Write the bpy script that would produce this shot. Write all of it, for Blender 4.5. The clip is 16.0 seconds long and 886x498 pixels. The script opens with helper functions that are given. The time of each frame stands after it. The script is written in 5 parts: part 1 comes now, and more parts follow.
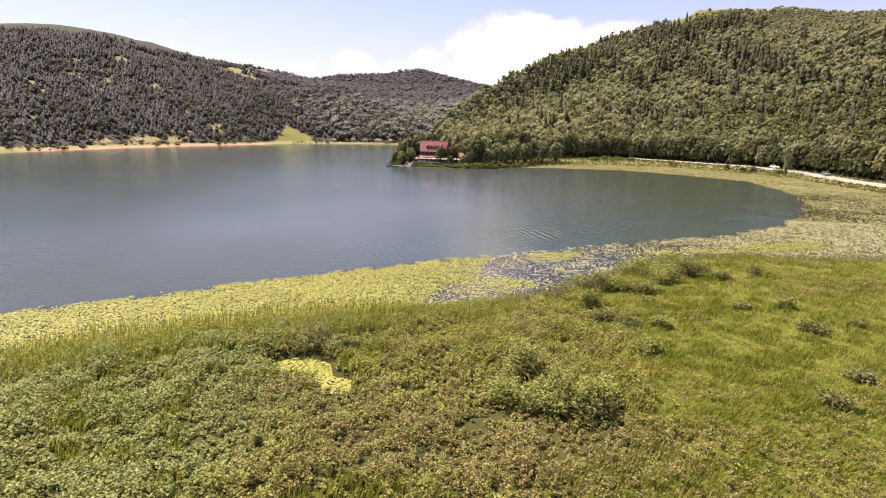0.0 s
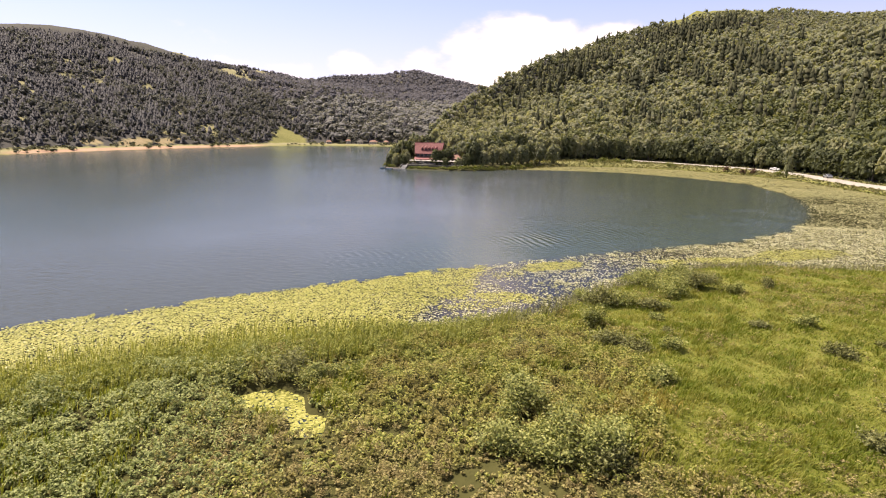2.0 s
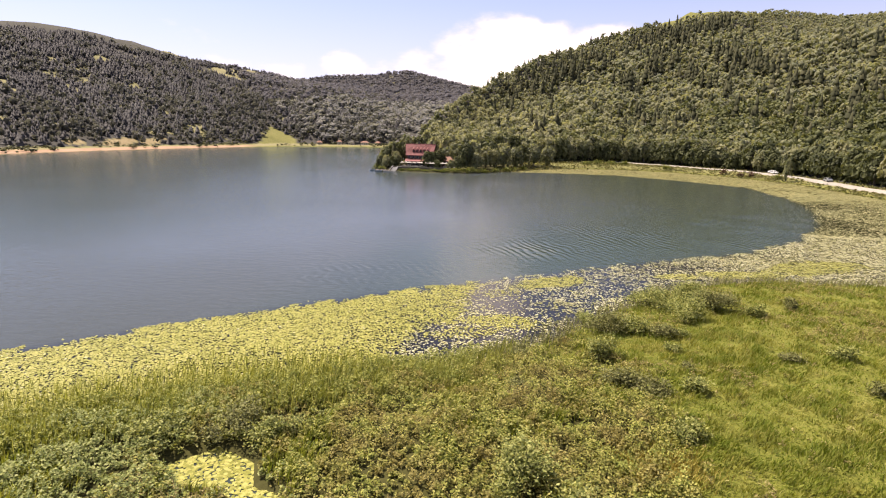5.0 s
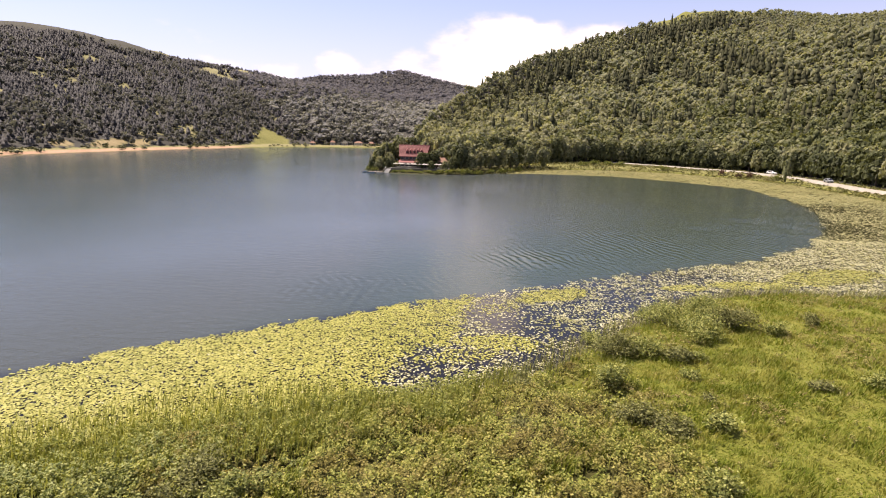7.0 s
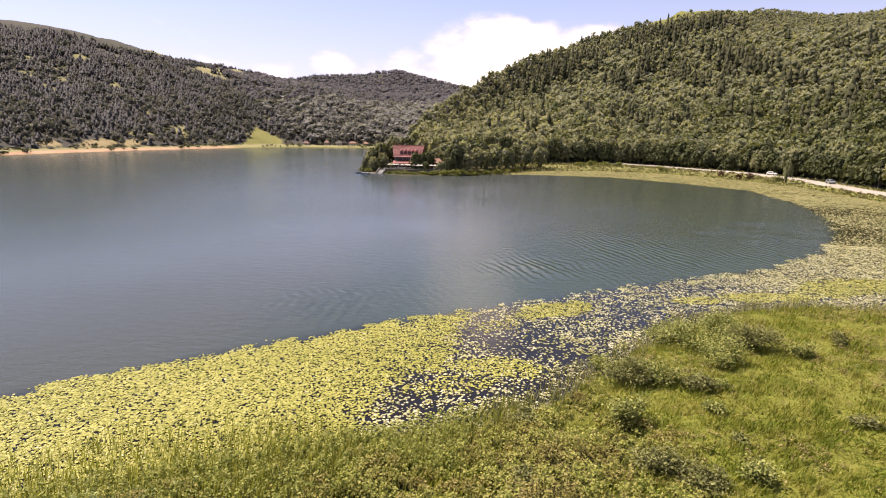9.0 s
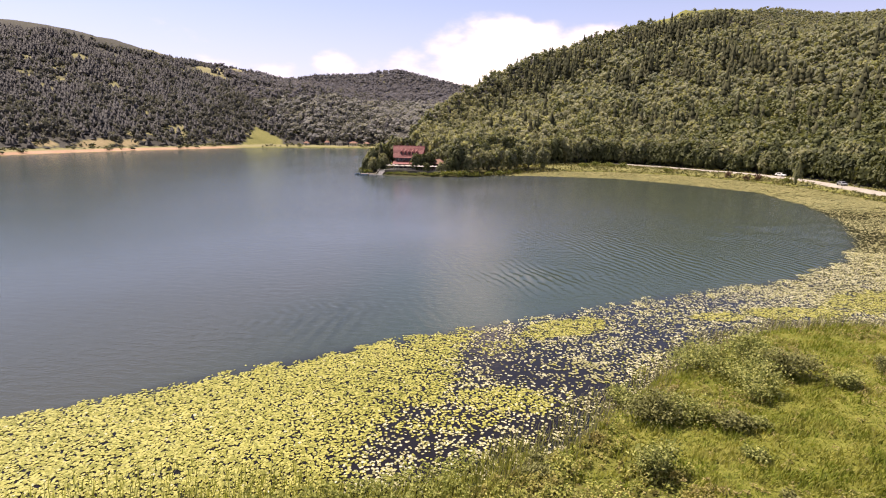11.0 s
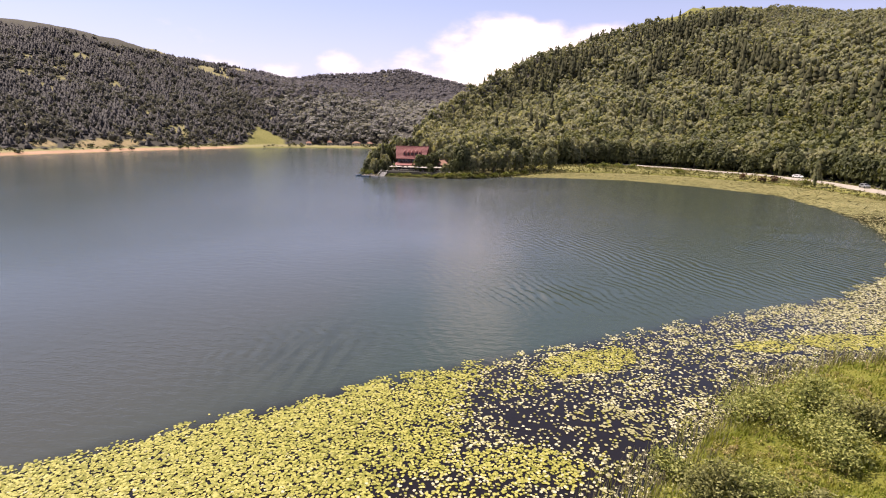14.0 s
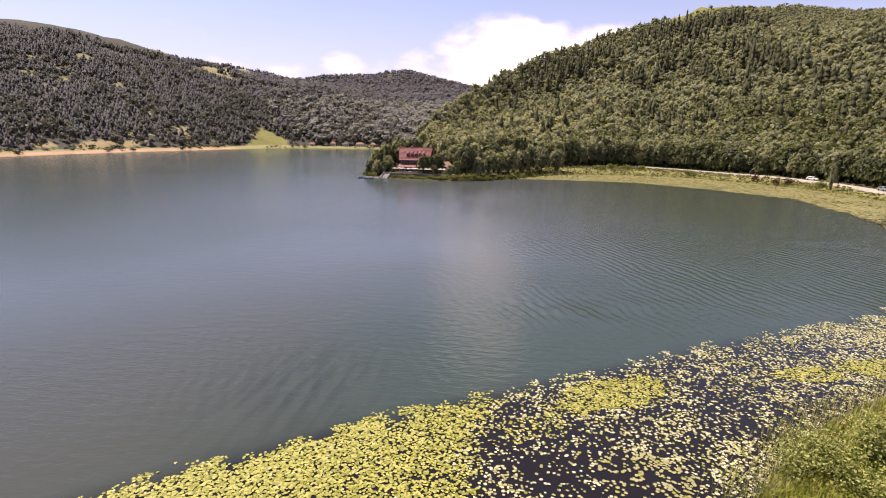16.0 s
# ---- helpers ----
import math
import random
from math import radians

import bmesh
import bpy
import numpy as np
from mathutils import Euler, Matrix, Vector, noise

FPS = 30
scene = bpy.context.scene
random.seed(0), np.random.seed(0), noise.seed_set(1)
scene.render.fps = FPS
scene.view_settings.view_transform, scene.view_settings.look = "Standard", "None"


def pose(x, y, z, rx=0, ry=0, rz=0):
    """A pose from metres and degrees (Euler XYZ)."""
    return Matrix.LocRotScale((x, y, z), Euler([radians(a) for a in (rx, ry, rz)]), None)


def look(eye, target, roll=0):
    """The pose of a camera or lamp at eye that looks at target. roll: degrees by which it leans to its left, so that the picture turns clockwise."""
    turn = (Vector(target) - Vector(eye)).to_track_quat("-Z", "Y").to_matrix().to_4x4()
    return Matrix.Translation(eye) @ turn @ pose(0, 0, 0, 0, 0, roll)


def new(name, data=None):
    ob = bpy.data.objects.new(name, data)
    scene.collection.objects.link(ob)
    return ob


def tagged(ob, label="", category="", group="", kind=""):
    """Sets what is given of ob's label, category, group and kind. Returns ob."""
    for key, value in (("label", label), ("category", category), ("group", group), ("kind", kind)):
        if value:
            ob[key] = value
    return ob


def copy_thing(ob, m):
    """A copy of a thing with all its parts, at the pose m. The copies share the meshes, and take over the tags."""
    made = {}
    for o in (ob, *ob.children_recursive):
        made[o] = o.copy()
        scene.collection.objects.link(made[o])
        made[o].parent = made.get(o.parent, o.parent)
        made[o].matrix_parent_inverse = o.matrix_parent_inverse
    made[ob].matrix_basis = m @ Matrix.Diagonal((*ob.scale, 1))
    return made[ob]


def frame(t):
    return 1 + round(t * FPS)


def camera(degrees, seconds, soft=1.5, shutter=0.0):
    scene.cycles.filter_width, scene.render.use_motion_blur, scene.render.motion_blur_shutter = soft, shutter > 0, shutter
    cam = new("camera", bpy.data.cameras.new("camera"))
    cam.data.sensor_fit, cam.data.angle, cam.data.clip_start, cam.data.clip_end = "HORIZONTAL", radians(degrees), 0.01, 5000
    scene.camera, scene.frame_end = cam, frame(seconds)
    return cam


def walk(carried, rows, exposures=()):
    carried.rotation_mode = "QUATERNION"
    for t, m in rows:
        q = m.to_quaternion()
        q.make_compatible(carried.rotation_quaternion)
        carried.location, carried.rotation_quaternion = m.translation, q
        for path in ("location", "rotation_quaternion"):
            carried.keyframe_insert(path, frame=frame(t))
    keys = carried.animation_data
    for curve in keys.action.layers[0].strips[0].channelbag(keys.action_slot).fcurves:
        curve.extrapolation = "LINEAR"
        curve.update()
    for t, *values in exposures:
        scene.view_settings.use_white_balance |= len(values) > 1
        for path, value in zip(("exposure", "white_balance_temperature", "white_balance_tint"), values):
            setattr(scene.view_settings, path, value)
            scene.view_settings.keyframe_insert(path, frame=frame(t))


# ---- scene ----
cam = camera(79.2, 16.0, soft=1.1)
PATH = [
    (0, (2.526, -3.956, 18.646), (2.144, -2.043, 18.204), 1.0),
    (0.5, (2.412, -2.691, 18.691), (2.033, -0.778, 18.25), 0.9),
    (1, (2.348, -1.429, 18.722), (1.972, 0.485, 18.281), 0.9),
    (1.5, (2.228, -0.181, 18.75), (1.854, 1.734, 18.311), 1.0),
    (2, (2.149, 1.036, 18.767), (1.779, 2.952, 18.33), 1.0),
    (2.5, (2.063, 2.203, 18.736), (1.696, 4.12, 18.3), 1.0),
    (3, (1.986, 3.427, 18.741), (1.623, 5.345, 18.305), 1.0),
    (3.5, (1.849, 4.608, 18.751), (1.49, 6.527, 18.316), 1.1),
    (4, (1.667, 5.789, 18.787), (1.314, 7.709, 18.354), 1.2),
    (6.5, (0.902, 11.892, 19.283), (0.57, 13.816, 18.847), 1.1),
    (7, (0.715, 13.136, 19.286), (0.389, 15.061, 18.852), 1.1),
    (7.5, (0.594, 14.367, 19.293), (0.272, 16.293, 18.858), 1.0),
    (8, (0.447, 15.683, 19.337), (0.13, 17.609, 18.9), 1.0),
    (8.5, (0.288, 16.97, 19.362), (-0.024, 18.897, 18.927), 1.0),
    (9, (0.089, 18.267, 19.386), (-0.221, 20.194, 18.952), 1.1),
    (11.5, (-0.84, 24.736, 19.564), (-1.157, 26.662, 19.129), 1.1),
    (12, (-1.111, 26.079, 19.536), (-1.43, 28.005, 19.101), 1.1),
    (12.5, (-1.329, 27.376, 19.53), (-1.65, 29.301, 19.093), 1.1),
    (13, (-1.518, 28.668, 19.517), (-1.842, 30.593, 19.081), 1.0),
    (13.5, (-1.701, 29.973, 19.558), (-2.027, 31.897, 19.122), 1.0),
    (14, (-1.933, 31.235, 19.616), (-2.263, 33.159, 19.18), 1.1),
    (14.5, (-2.134, 32.468, 19.716), (-2.468, 34.392, 19.281), 1.0),
    (15, (-2.362, 33.783, 19.753), (-2.7, 35.705, 19.317), 1.0),
    (15.5, (-2.648, 35.214, 19.736), (-2.989, 37.136, 19.3), 1.1),
    (16, (-2.901, 36.583, 19.716), (-3.246, 38.505, 19.282), 1.1),
]
walk(cam, [(t, look(eye, target, roll)) for t, eye, target, roll in PATH],
     exposures=[(0, 1.44, 7300, 18.5), (9, 1.35, 7300, 20), (16, 1.26, 7200, 23)])

# ---- world, sun, exposure ----
SUN_AZ, SUN_EL = -66.0, 60.0          # degrees clockwise from +y, degrees up
world = bpy.data.worlds.new("sky")
scene.world = world
world.use_nodes = True


def sky_nodes(nt):
    nd, ln = nt.nodes, nt.links
    nd.clear()

    def math_node(op, a, b=None, c=None):
        n = nd.new("ShaderNodeMath")
        n.operation = op
        for i, v in enumerate((a, b, c)):
            if v is None:
                continue
            if isinstance(v, (int, float)):
                n.inputs[i].default_value = v
            else:
                ln.new(v, n.inputs[i])
        return n.outputs[0]

    sky = nd.new("ShaderNodeTexSky")
    sky.sky_type = "NISHITA"
    sky.sun_disc = False
    sky.sun_elevation = radians(SUN_EL)
    sky.sun_rotation = radians(SUN_AZ)
    sky.altitude = 1300
    sky.air_density, sky.dust_density, sky.ozone_density = 1.0, 0.6, 2.0
    tc = nd.new("ShaderNodeTexCoord")
    sep = nd.new("ShaderNodeSeparateXYZ")
    ln.new(tc.outputs["Generated"], sep.inputs[0])
    az = math_node("MULTIPLY", math_node("ARCTAN2", sep.outputs[0], sep.outputs[1]), 57.2958)
    el = math_node("MULTIPLY", math_node("ARCSINE", sep.outputs[2]), 57.2958)
    big = nd.new("ShaderNodeTexNoise")
    big.inputs["Scale"].default_value = 9.0
    big.inputs["Detail"].default_value = 8.0
    big.inputs["Roughness"].default_value = 0.55
    stretch = nd.new("ShaderNodeMapping")
    stretch.inputs["Scale"].default_value = (1, 1, 2.0)
    ln.new(tc.outputs["Generated"], stretch.inputs[0])
    ln.new(stretch.outputs[0], big.inputs["Vector"])
    puff = math_node("MULTIPLY", math_node("SUBTRACT", big.outputs[0], 0.5), 2.6)
    total = None
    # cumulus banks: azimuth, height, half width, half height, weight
    # the bank at height 18.5 is unseen, added to brighten the lake's reflection
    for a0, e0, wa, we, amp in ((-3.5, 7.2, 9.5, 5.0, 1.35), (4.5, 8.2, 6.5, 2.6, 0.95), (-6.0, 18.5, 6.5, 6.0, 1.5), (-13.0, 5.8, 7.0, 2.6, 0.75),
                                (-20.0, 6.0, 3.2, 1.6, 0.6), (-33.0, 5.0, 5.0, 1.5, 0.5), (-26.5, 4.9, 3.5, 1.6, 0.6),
                                # the last two are unseen, added as fill light for shaded sides
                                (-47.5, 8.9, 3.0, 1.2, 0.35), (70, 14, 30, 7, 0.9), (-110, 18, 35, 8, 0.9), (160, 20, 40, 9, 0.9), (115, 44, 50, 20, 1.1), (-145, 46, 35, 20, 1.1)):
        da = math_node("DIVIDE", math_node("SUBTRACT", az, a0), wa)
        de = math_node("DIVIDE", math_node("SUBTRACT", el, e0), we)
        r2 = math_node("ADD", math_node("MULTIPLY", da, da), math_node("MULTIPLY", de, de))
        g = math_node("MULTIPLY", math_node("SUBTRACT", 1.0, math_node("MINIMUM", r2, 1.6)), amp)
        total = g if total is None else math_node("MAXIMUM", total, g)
    dens = math_node("ADD", total, puff)
    ramp = nd.new("ShaderNodeMapRange")
    ramp.interpolation_type = "SMOOTHSTEP"
    ramp.inputs["From Min"].default_value, ramp.inputs["From Max"].default_value = 0.15, 1.25
    ln.new(dens, ramp.inputs[0])
    # thin veil towards the skyline
    veil = nd.new("ShaderNodeMapRange")
    veil.inputs["From Min"].default_value, veil.inputs["From Max"].default_value = 16.0, 0.0
    veil.inputs["To Min"].default_value, veil.inputs["To Max"].default_value = 0.1, 0.75
    ln.new(el, veil.inputs[0])
    mix1 = nd.new("ShaderNodeMixRGB")
    mix1.inputs[2].default_value = (4.75, 4.3, 6.7, 1)
    ln.new(veil.outputs[0], mix1.inputs[0])
    ln.new(sky.outputs[0], mix1.inputs[1])
    shade = nd.new("ShaderNodeMixRGB")
    shade.inputs[1].default_value = (7.2, 6.4, 7.2, 1)
    shade.inputs[2].default_value = (9.4, 8.9, 9.2, 1)
    lit = nd.new("ShaderNodeMapRange")
    lit.inputs["From Min"].default_value, lit.inputs["From Max"].default_value = 0.3, 1.1
    ln.new(dens, lit.inputs[0])
    ln.new(lit.outputs[0], shade.inputs[0])
    mix2 = nd.new("ShaderNodeMixRGB")
    ln.new(ramp.outputs[0], mix2.inputs[0])
    ln.new(mix1.outputs[0], mix2.inputs[1])
    ln.new(shade.outputs[0], mix2.inputs[2])
    bg = nd.new("ShaderNodeBackground")
    bg.inputs[1].default_value = 0.071
    ln.new(mix2.outputs[0], bg.inputs[0])
    out = nd.new("ShaderNodeOutputWorld")
    ln.new(bg.outputs[0], out.inputs[0])


sky_nodes(world.node_tree)
sun = new("sun", bpy.data.lights.new("sun", "SUN"))
sun.data.energy, sun.data.angle, sun.data.color = 4.45, radians(0.55), (1.0, 0.95, 0.86)
sa, se = radians(SUN_AZ), radians(SUN_EL)
sun.matrix_world = look((0, 0, 300), Vector((0, 0, 300)) - Vector((math.sin(sa) * math.cos(se), math.cos(sa) * math.cos(se), math.sin(se))))


# ---- materials ----
def material(name):
    m = bpy.data.materials.new(name)
    m.use_nodes = True
    nt = m.node_tree
    nt.nodes.clear()
    out = nt.nodes.new("ShaderNodeOutputMaterial")
    return m, nt, out


def noise_tex(nt, scale, detail=4.0, rough=0.55, vec=None, squash=None):
    n = nt.nodes.new("ShaderNodeTexNoise")
    n.inputs["Scale"].default_value = scale
    n.inputs["Detail"].default_value = detail
    n.inputs["Roughness"].default_value = rough
    if vec is None:
        g = nt.nodes.new("ShaderNodeNewGeometry")
        vec = g.outputs["Position"]
    if squash:
        mp = nt.nodes.new("ShaderNodeMapping")
        mp.inputs["Scale"].default_value = squash
        nt.links.new(vec, mp.inputs[0])
        vec = mp.outputs[0]
    nt.links.new(vec, n.inputs["Vector"])
    return n.outputs[0]


def ramp(nt, fac, stops):
    r = nt.nodes.new("ShaderNodeValToRGB")
    el = r.color_ramp.elements
    while len(el) < len(stops):
        el.new(0.5)
    for e, (p, c) in zip(el, stops):
        e.position, e.color = p, (*c, 1)
    nt.links.new(fac, r.inputs[0])
    return r.outputs[0]


def mixed(nt, kind, fac, a, b):
    n = nt.nodes.new("ShaderNodeMixRGB")
    n.blend_type = kind
    for i, v in enumerate((fac, a, b)):
        if isinstance(v, (int, float)):
            n.inputs[i].default_value = v
        elif isinstance(v, tuple):
            n.inputs[i].default_value = (*v, 1)
        else:
            nt.links.new(v, n.inputs[i])
    return n.outputs[0]


def map_range(nt, v, a, b, c=0.0, d=1.0, kind="LINEAR"):
    n = nt.nodes.new("ShaderNodeMapRange")
    n.interpolation_type = kind
    for i, x in zip((1, 2, 3, 4), (a, b, c, d)):
        n.inputs[i].default_value = x
    nt.links.new(v, n.inputs[0])
    return n.outputs[0]


def bump(nt, height, strength, distance):
    n = nt.nodes.new("ShaderNodeBump")
    n.inputs["Strength"].default_value, n.inputs["Distance"].default_value = strength, distance
    nt.links.new(height, n.inputs["Height"])
    return n.outputs[0]


def surface(nt, out, colour, rough=0.8, normal=None, metal=0.0, spec=0.3):
    p = nt.nodes.new("ShaderNodeBsdfPrincipled")
    p.inputs["Metallic"].default_value = metal
    p.inputs["Specular IOR Level"].default_value = spec
    if isinstance(rough, (int, float)):
        p.inputs["Roughness"].default_value = rough
    else:
        nt.links.new(rough, p.inputs["Roughness"])
    if isinstance(colour, tuple):
        p.inputs["Base Color"].default_value = (*colour, 1)
    else:
        nt.links.new(colour, p.inputs["Base Color"])
    if normal is not None:
        nt.links.new(normal, p.inputs["Normal"])
    nt.links.new(p.outputs[0], out.inputs[0])
    return p


def foliage(name, stops, big=0.12, fine=1.2, through_light=0.35, rough=0.55, island=0.35, spec=0.1, other=None, glow=(1.15, 1.1, 0.6), sheen=0.0):
    """Leaves: colour by patches and by leaf, part of the light passes through."""
    m, nt, out = material(name)
    a = noise_tex(nt, big, 3.0)
    b = noise_tex(nt, fine, 2.0)
    g = nt.nodes.new("ShaderNodeNewGeometry")
    k = mixed(nt, "MIX", 0.35, a, b)
    k = mixed(nt, "MIX", island, k, g.outputs["Random Per Island"])
    k = map_range(nt, k, 0.34, 0.66)
    col = ramp(nt, k, stops)
    if other:
        pick = map_range(nt, noise_tex(nt, big * 2.6, 3.0, 0.6), 0.44, 0.6)
        col = mixed(nt, "MIX", pick, col, ramp(nt, k, other))
    p = surface(nt, out, col, rough, spec=spec)
    # lavender sheen stands in for haze over distant leaves
    p.inputs["Sheen Weight"].default_value, p.inputs["Sheen Roughness"].default_value = sheen, 0.6
    p.inputs["Sheen Tint"].default_value = (0.93, 0.9, 1.0, 1)
    t = nt.nodes.new("ShaderNodeBsdfTranslucent")
    tint = mixed(nt, "MULTIPLY", 1.0, col, glow)
    nt.links.new(tint, t.inputs[0])
    mx = nt.nodes.new("ShaderNodeMixShader")
    mx.inputs[0].default_value = through_light
    nt.links.new(p.outputs[0], mx.inputs[1])
    nt.links.new(t.outputs[0], mx.inputs[2])
    nt.links.new(mx.outputs[0], out.inputs[0])
    return m


def plain(name, colour, rough=0.7, vary=0.15, scale=3.0, metal=0.0, spec=0.3, relief=0.0):
    m, nt, out = material(name)
    a = noise_tex(nt, scale, 5.0)
    b = noise_tex(nt, scale * 0.15, 2.0)
    k = map_range(nt, mixed(nt, "MIX", 0.5, a, b), 0.3, 0.7)
    lo = tuple(c * (1 - vary) for c in colour)
    hi = tuple(min(1, c * (1 + vary)) for c in colour)
    surface(nt, out, ramp(nt, k, [(0, lo), (1, hi)]), rough, bump(nt, a, relief, 0.02) if relief else None, metal, spec)
    return m


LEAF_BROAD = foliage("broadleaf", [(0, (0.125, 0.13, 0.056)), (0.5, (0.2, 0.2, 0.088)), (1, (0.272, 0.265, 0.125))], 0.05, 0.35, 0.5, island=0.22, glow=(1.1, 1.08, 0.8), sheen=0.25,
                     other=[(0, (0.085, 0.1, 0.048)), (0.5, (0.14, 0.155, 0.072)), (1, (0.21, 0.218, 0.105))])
# sunlit and shaded copies of the broadleaf, the light put into their colours
LEAF_LIT = foliage("lit_broadleaf", [(0, (0.15, 0.155, 0.072)), (0.5, (0.235, 0.236, 0.11)), (1, (0.31, 0.3, 0.15))], 0.05, 0.35, 0.5, island=0.22, glow=(1.1, 1.08, 0.8), sheen=0.3)
LEAF_SHADED = foliage("shaded_deep_green_broadleaf", [(0, (0.055, 0.064, 0.03)), (0.5, (0.095, 0.105, 0.046)), (1, (0.15, 0.158, 0.07))], 0.05, 0.35, 0.35, island=0.22)
# dark leaves, also used as painted shade at the wood's foot
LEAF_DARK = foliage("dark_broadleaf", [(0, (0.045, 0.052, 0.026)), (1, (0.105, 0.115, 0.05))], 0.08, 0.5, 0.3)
NEEDLE = foliage("needles", [(0, (0.044, 0.047, 0.027)), (0.6, (0.063, 0.066, 0.037)), (1, (0.09, 0.088, 0.05))], 0.03, 0.3, 0.35, spec=0.02)
# far foliage: distance haze put into greyed colours, sheen and translucency
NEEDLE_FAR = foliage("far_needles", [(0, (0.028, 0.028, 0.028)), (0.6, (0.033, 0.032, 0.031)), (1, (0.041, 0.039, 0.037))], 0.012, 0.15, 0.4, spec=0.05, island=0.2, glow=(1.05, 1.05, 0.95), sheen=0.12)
NEEDLE_HAZE_GREY = foliage("haze_grey_needles", [(0, (0.056, 0.056, 0.054)), (0.6, (0.068, 0.066, 0.063)), (1, (0.084, 0.08, 0.075))], 0.012, 0.15, 0.45, spec=0.05, island=0.2, glow=(1.05, 1.05, 0.97), sheen=0.15)
NEEDLE_HAZE = foliage("haze_tinted_needles", [(0, (0.088, 0.085, 0.088)), (1, (0.122, 0.116, 0.115))], 0.012, 0.15, 0.5, spec=0.05, island=0.2, glow=(1.05, 1.03, 1.0), sheen=0.3)
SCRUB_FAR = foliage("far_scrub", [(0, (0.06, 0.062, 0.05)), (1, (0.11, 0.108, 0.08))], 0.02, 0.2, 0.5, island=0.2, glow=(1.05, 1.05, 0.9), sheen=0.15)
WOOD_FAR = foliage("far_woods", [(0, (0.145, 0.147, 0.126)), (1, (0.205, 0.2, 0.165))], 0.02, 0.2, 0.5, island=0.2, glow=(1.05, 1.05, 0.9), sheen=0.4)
HERB = foliage("herb_leaves", [(0, (0.115, 0.135, 0.03)), (0.45, (0.215, 0.235, 0.056)), (0.8, (0.305, 0.308, 0.078)), (1, (0.37, 0.352, 0.11))], 0.22, 1.6, 0.35, island=0.45, other=[(0, (0.11, 0.095, 0.026)), (0.6, (0.21, 0.18, 0.055)), (1, (0.29, 0.25, 0.09))])
HERB_GREY = foliage("grey_green_leaves", [(0, (0.11, 0.135, 0.042)), (0.5, (0.2, 0.23, 0.075)), (1, (0.31, 0.325, 0.13))], 0.25, 1.6, 0.3, island=0.5)
HERB_BROWN = foliage("brownish_heath_leaves", [(0, (0.115, 0.09, 0.034)), (0.5, (0.215, 0.175, 0.072)), (1, (0.31, 0.26, 0.115))], 0.3, 1.6, 0.3, island=0.5, other=[(0, (0.1, 0.1, 0.03)), (0.6, (0.18, 0.175, 0.05)), (1, (0.28, 0.26, 0.085))])
SHRUB = foliage("shrub_leaves", [(0, (0.08, 0.096, 0.025)), (0.5, (0.185, 0.205, 0.06)), (1, (0.32, 0.325, 0.115))], 0.4, 2.0, 0.3, island=0.5)
SHRUB_DARK = foliage("dark_shrub_leaves", [(0, (0.07, 0.072, 0.026)), (0.6, (0.135, 0.14, 0.046)), (1, (0.22, 0.22, 0.09))], 0.4, 2.0, 0.25, island=0.5)
GRASS = foliage("meadow_grass", [(0, (0.08, 0.112, 0.014)), (0.5, (0.148, 0.18, 0.026)), (1, (0.225, 0.242, 0.05))], 0.22, 1.1, 0.4, island=0.3, other=[(0, (0.12, 0.136, 0.024)), (0.6, (0.21, 0.212, 0.045)), (1, (0.31, 0.292, 0.088))])
REED = foliage("reed", [(0, (0.115, 0.135, 0.03)), (0.5, (0.205, 0.225, 0.055)), (1, (0.3, 0.305, 0.09))], 0.2, 1.0, 0.35, island=0.6)
PAD = foliage("lily_pad", [(0, (0.175, 0.18, 0.032)), (0.5, (0.268, 0.264, 0.056)), (1, (0.36, 0.342, 0.1))], 0.12, 0.8, 0.2, rough=0.5, island=0.55, spec=0.2)
# paler base colour stands in for sky shine on the pads
PAD_SHINE = foliage("shine_pale_lily_pad", [(0, (0.23, 0.22, 0.095)), (0.5, (0.36, 0.342, 0.19)), (1, (0.48, 0.46, 0.31))], 0.12, 0.8, 0.2, rough=0.4, island=0.6, spec=0.3)
PAD_BAY = foliage("bay_lily_pad", [(0, (0.16, 0.155, 0.055)), (0.5, (0.26, 0.245, 0.105)), (1, (0.37, 0.35, 0.18))], 0.12, 0.8, 0.2, rough=0.45, island=0.6, spec=0.25)
BARK = plain("bark", (0.09, 0.075, 0.06), 0.9, 0.3, 4.0)


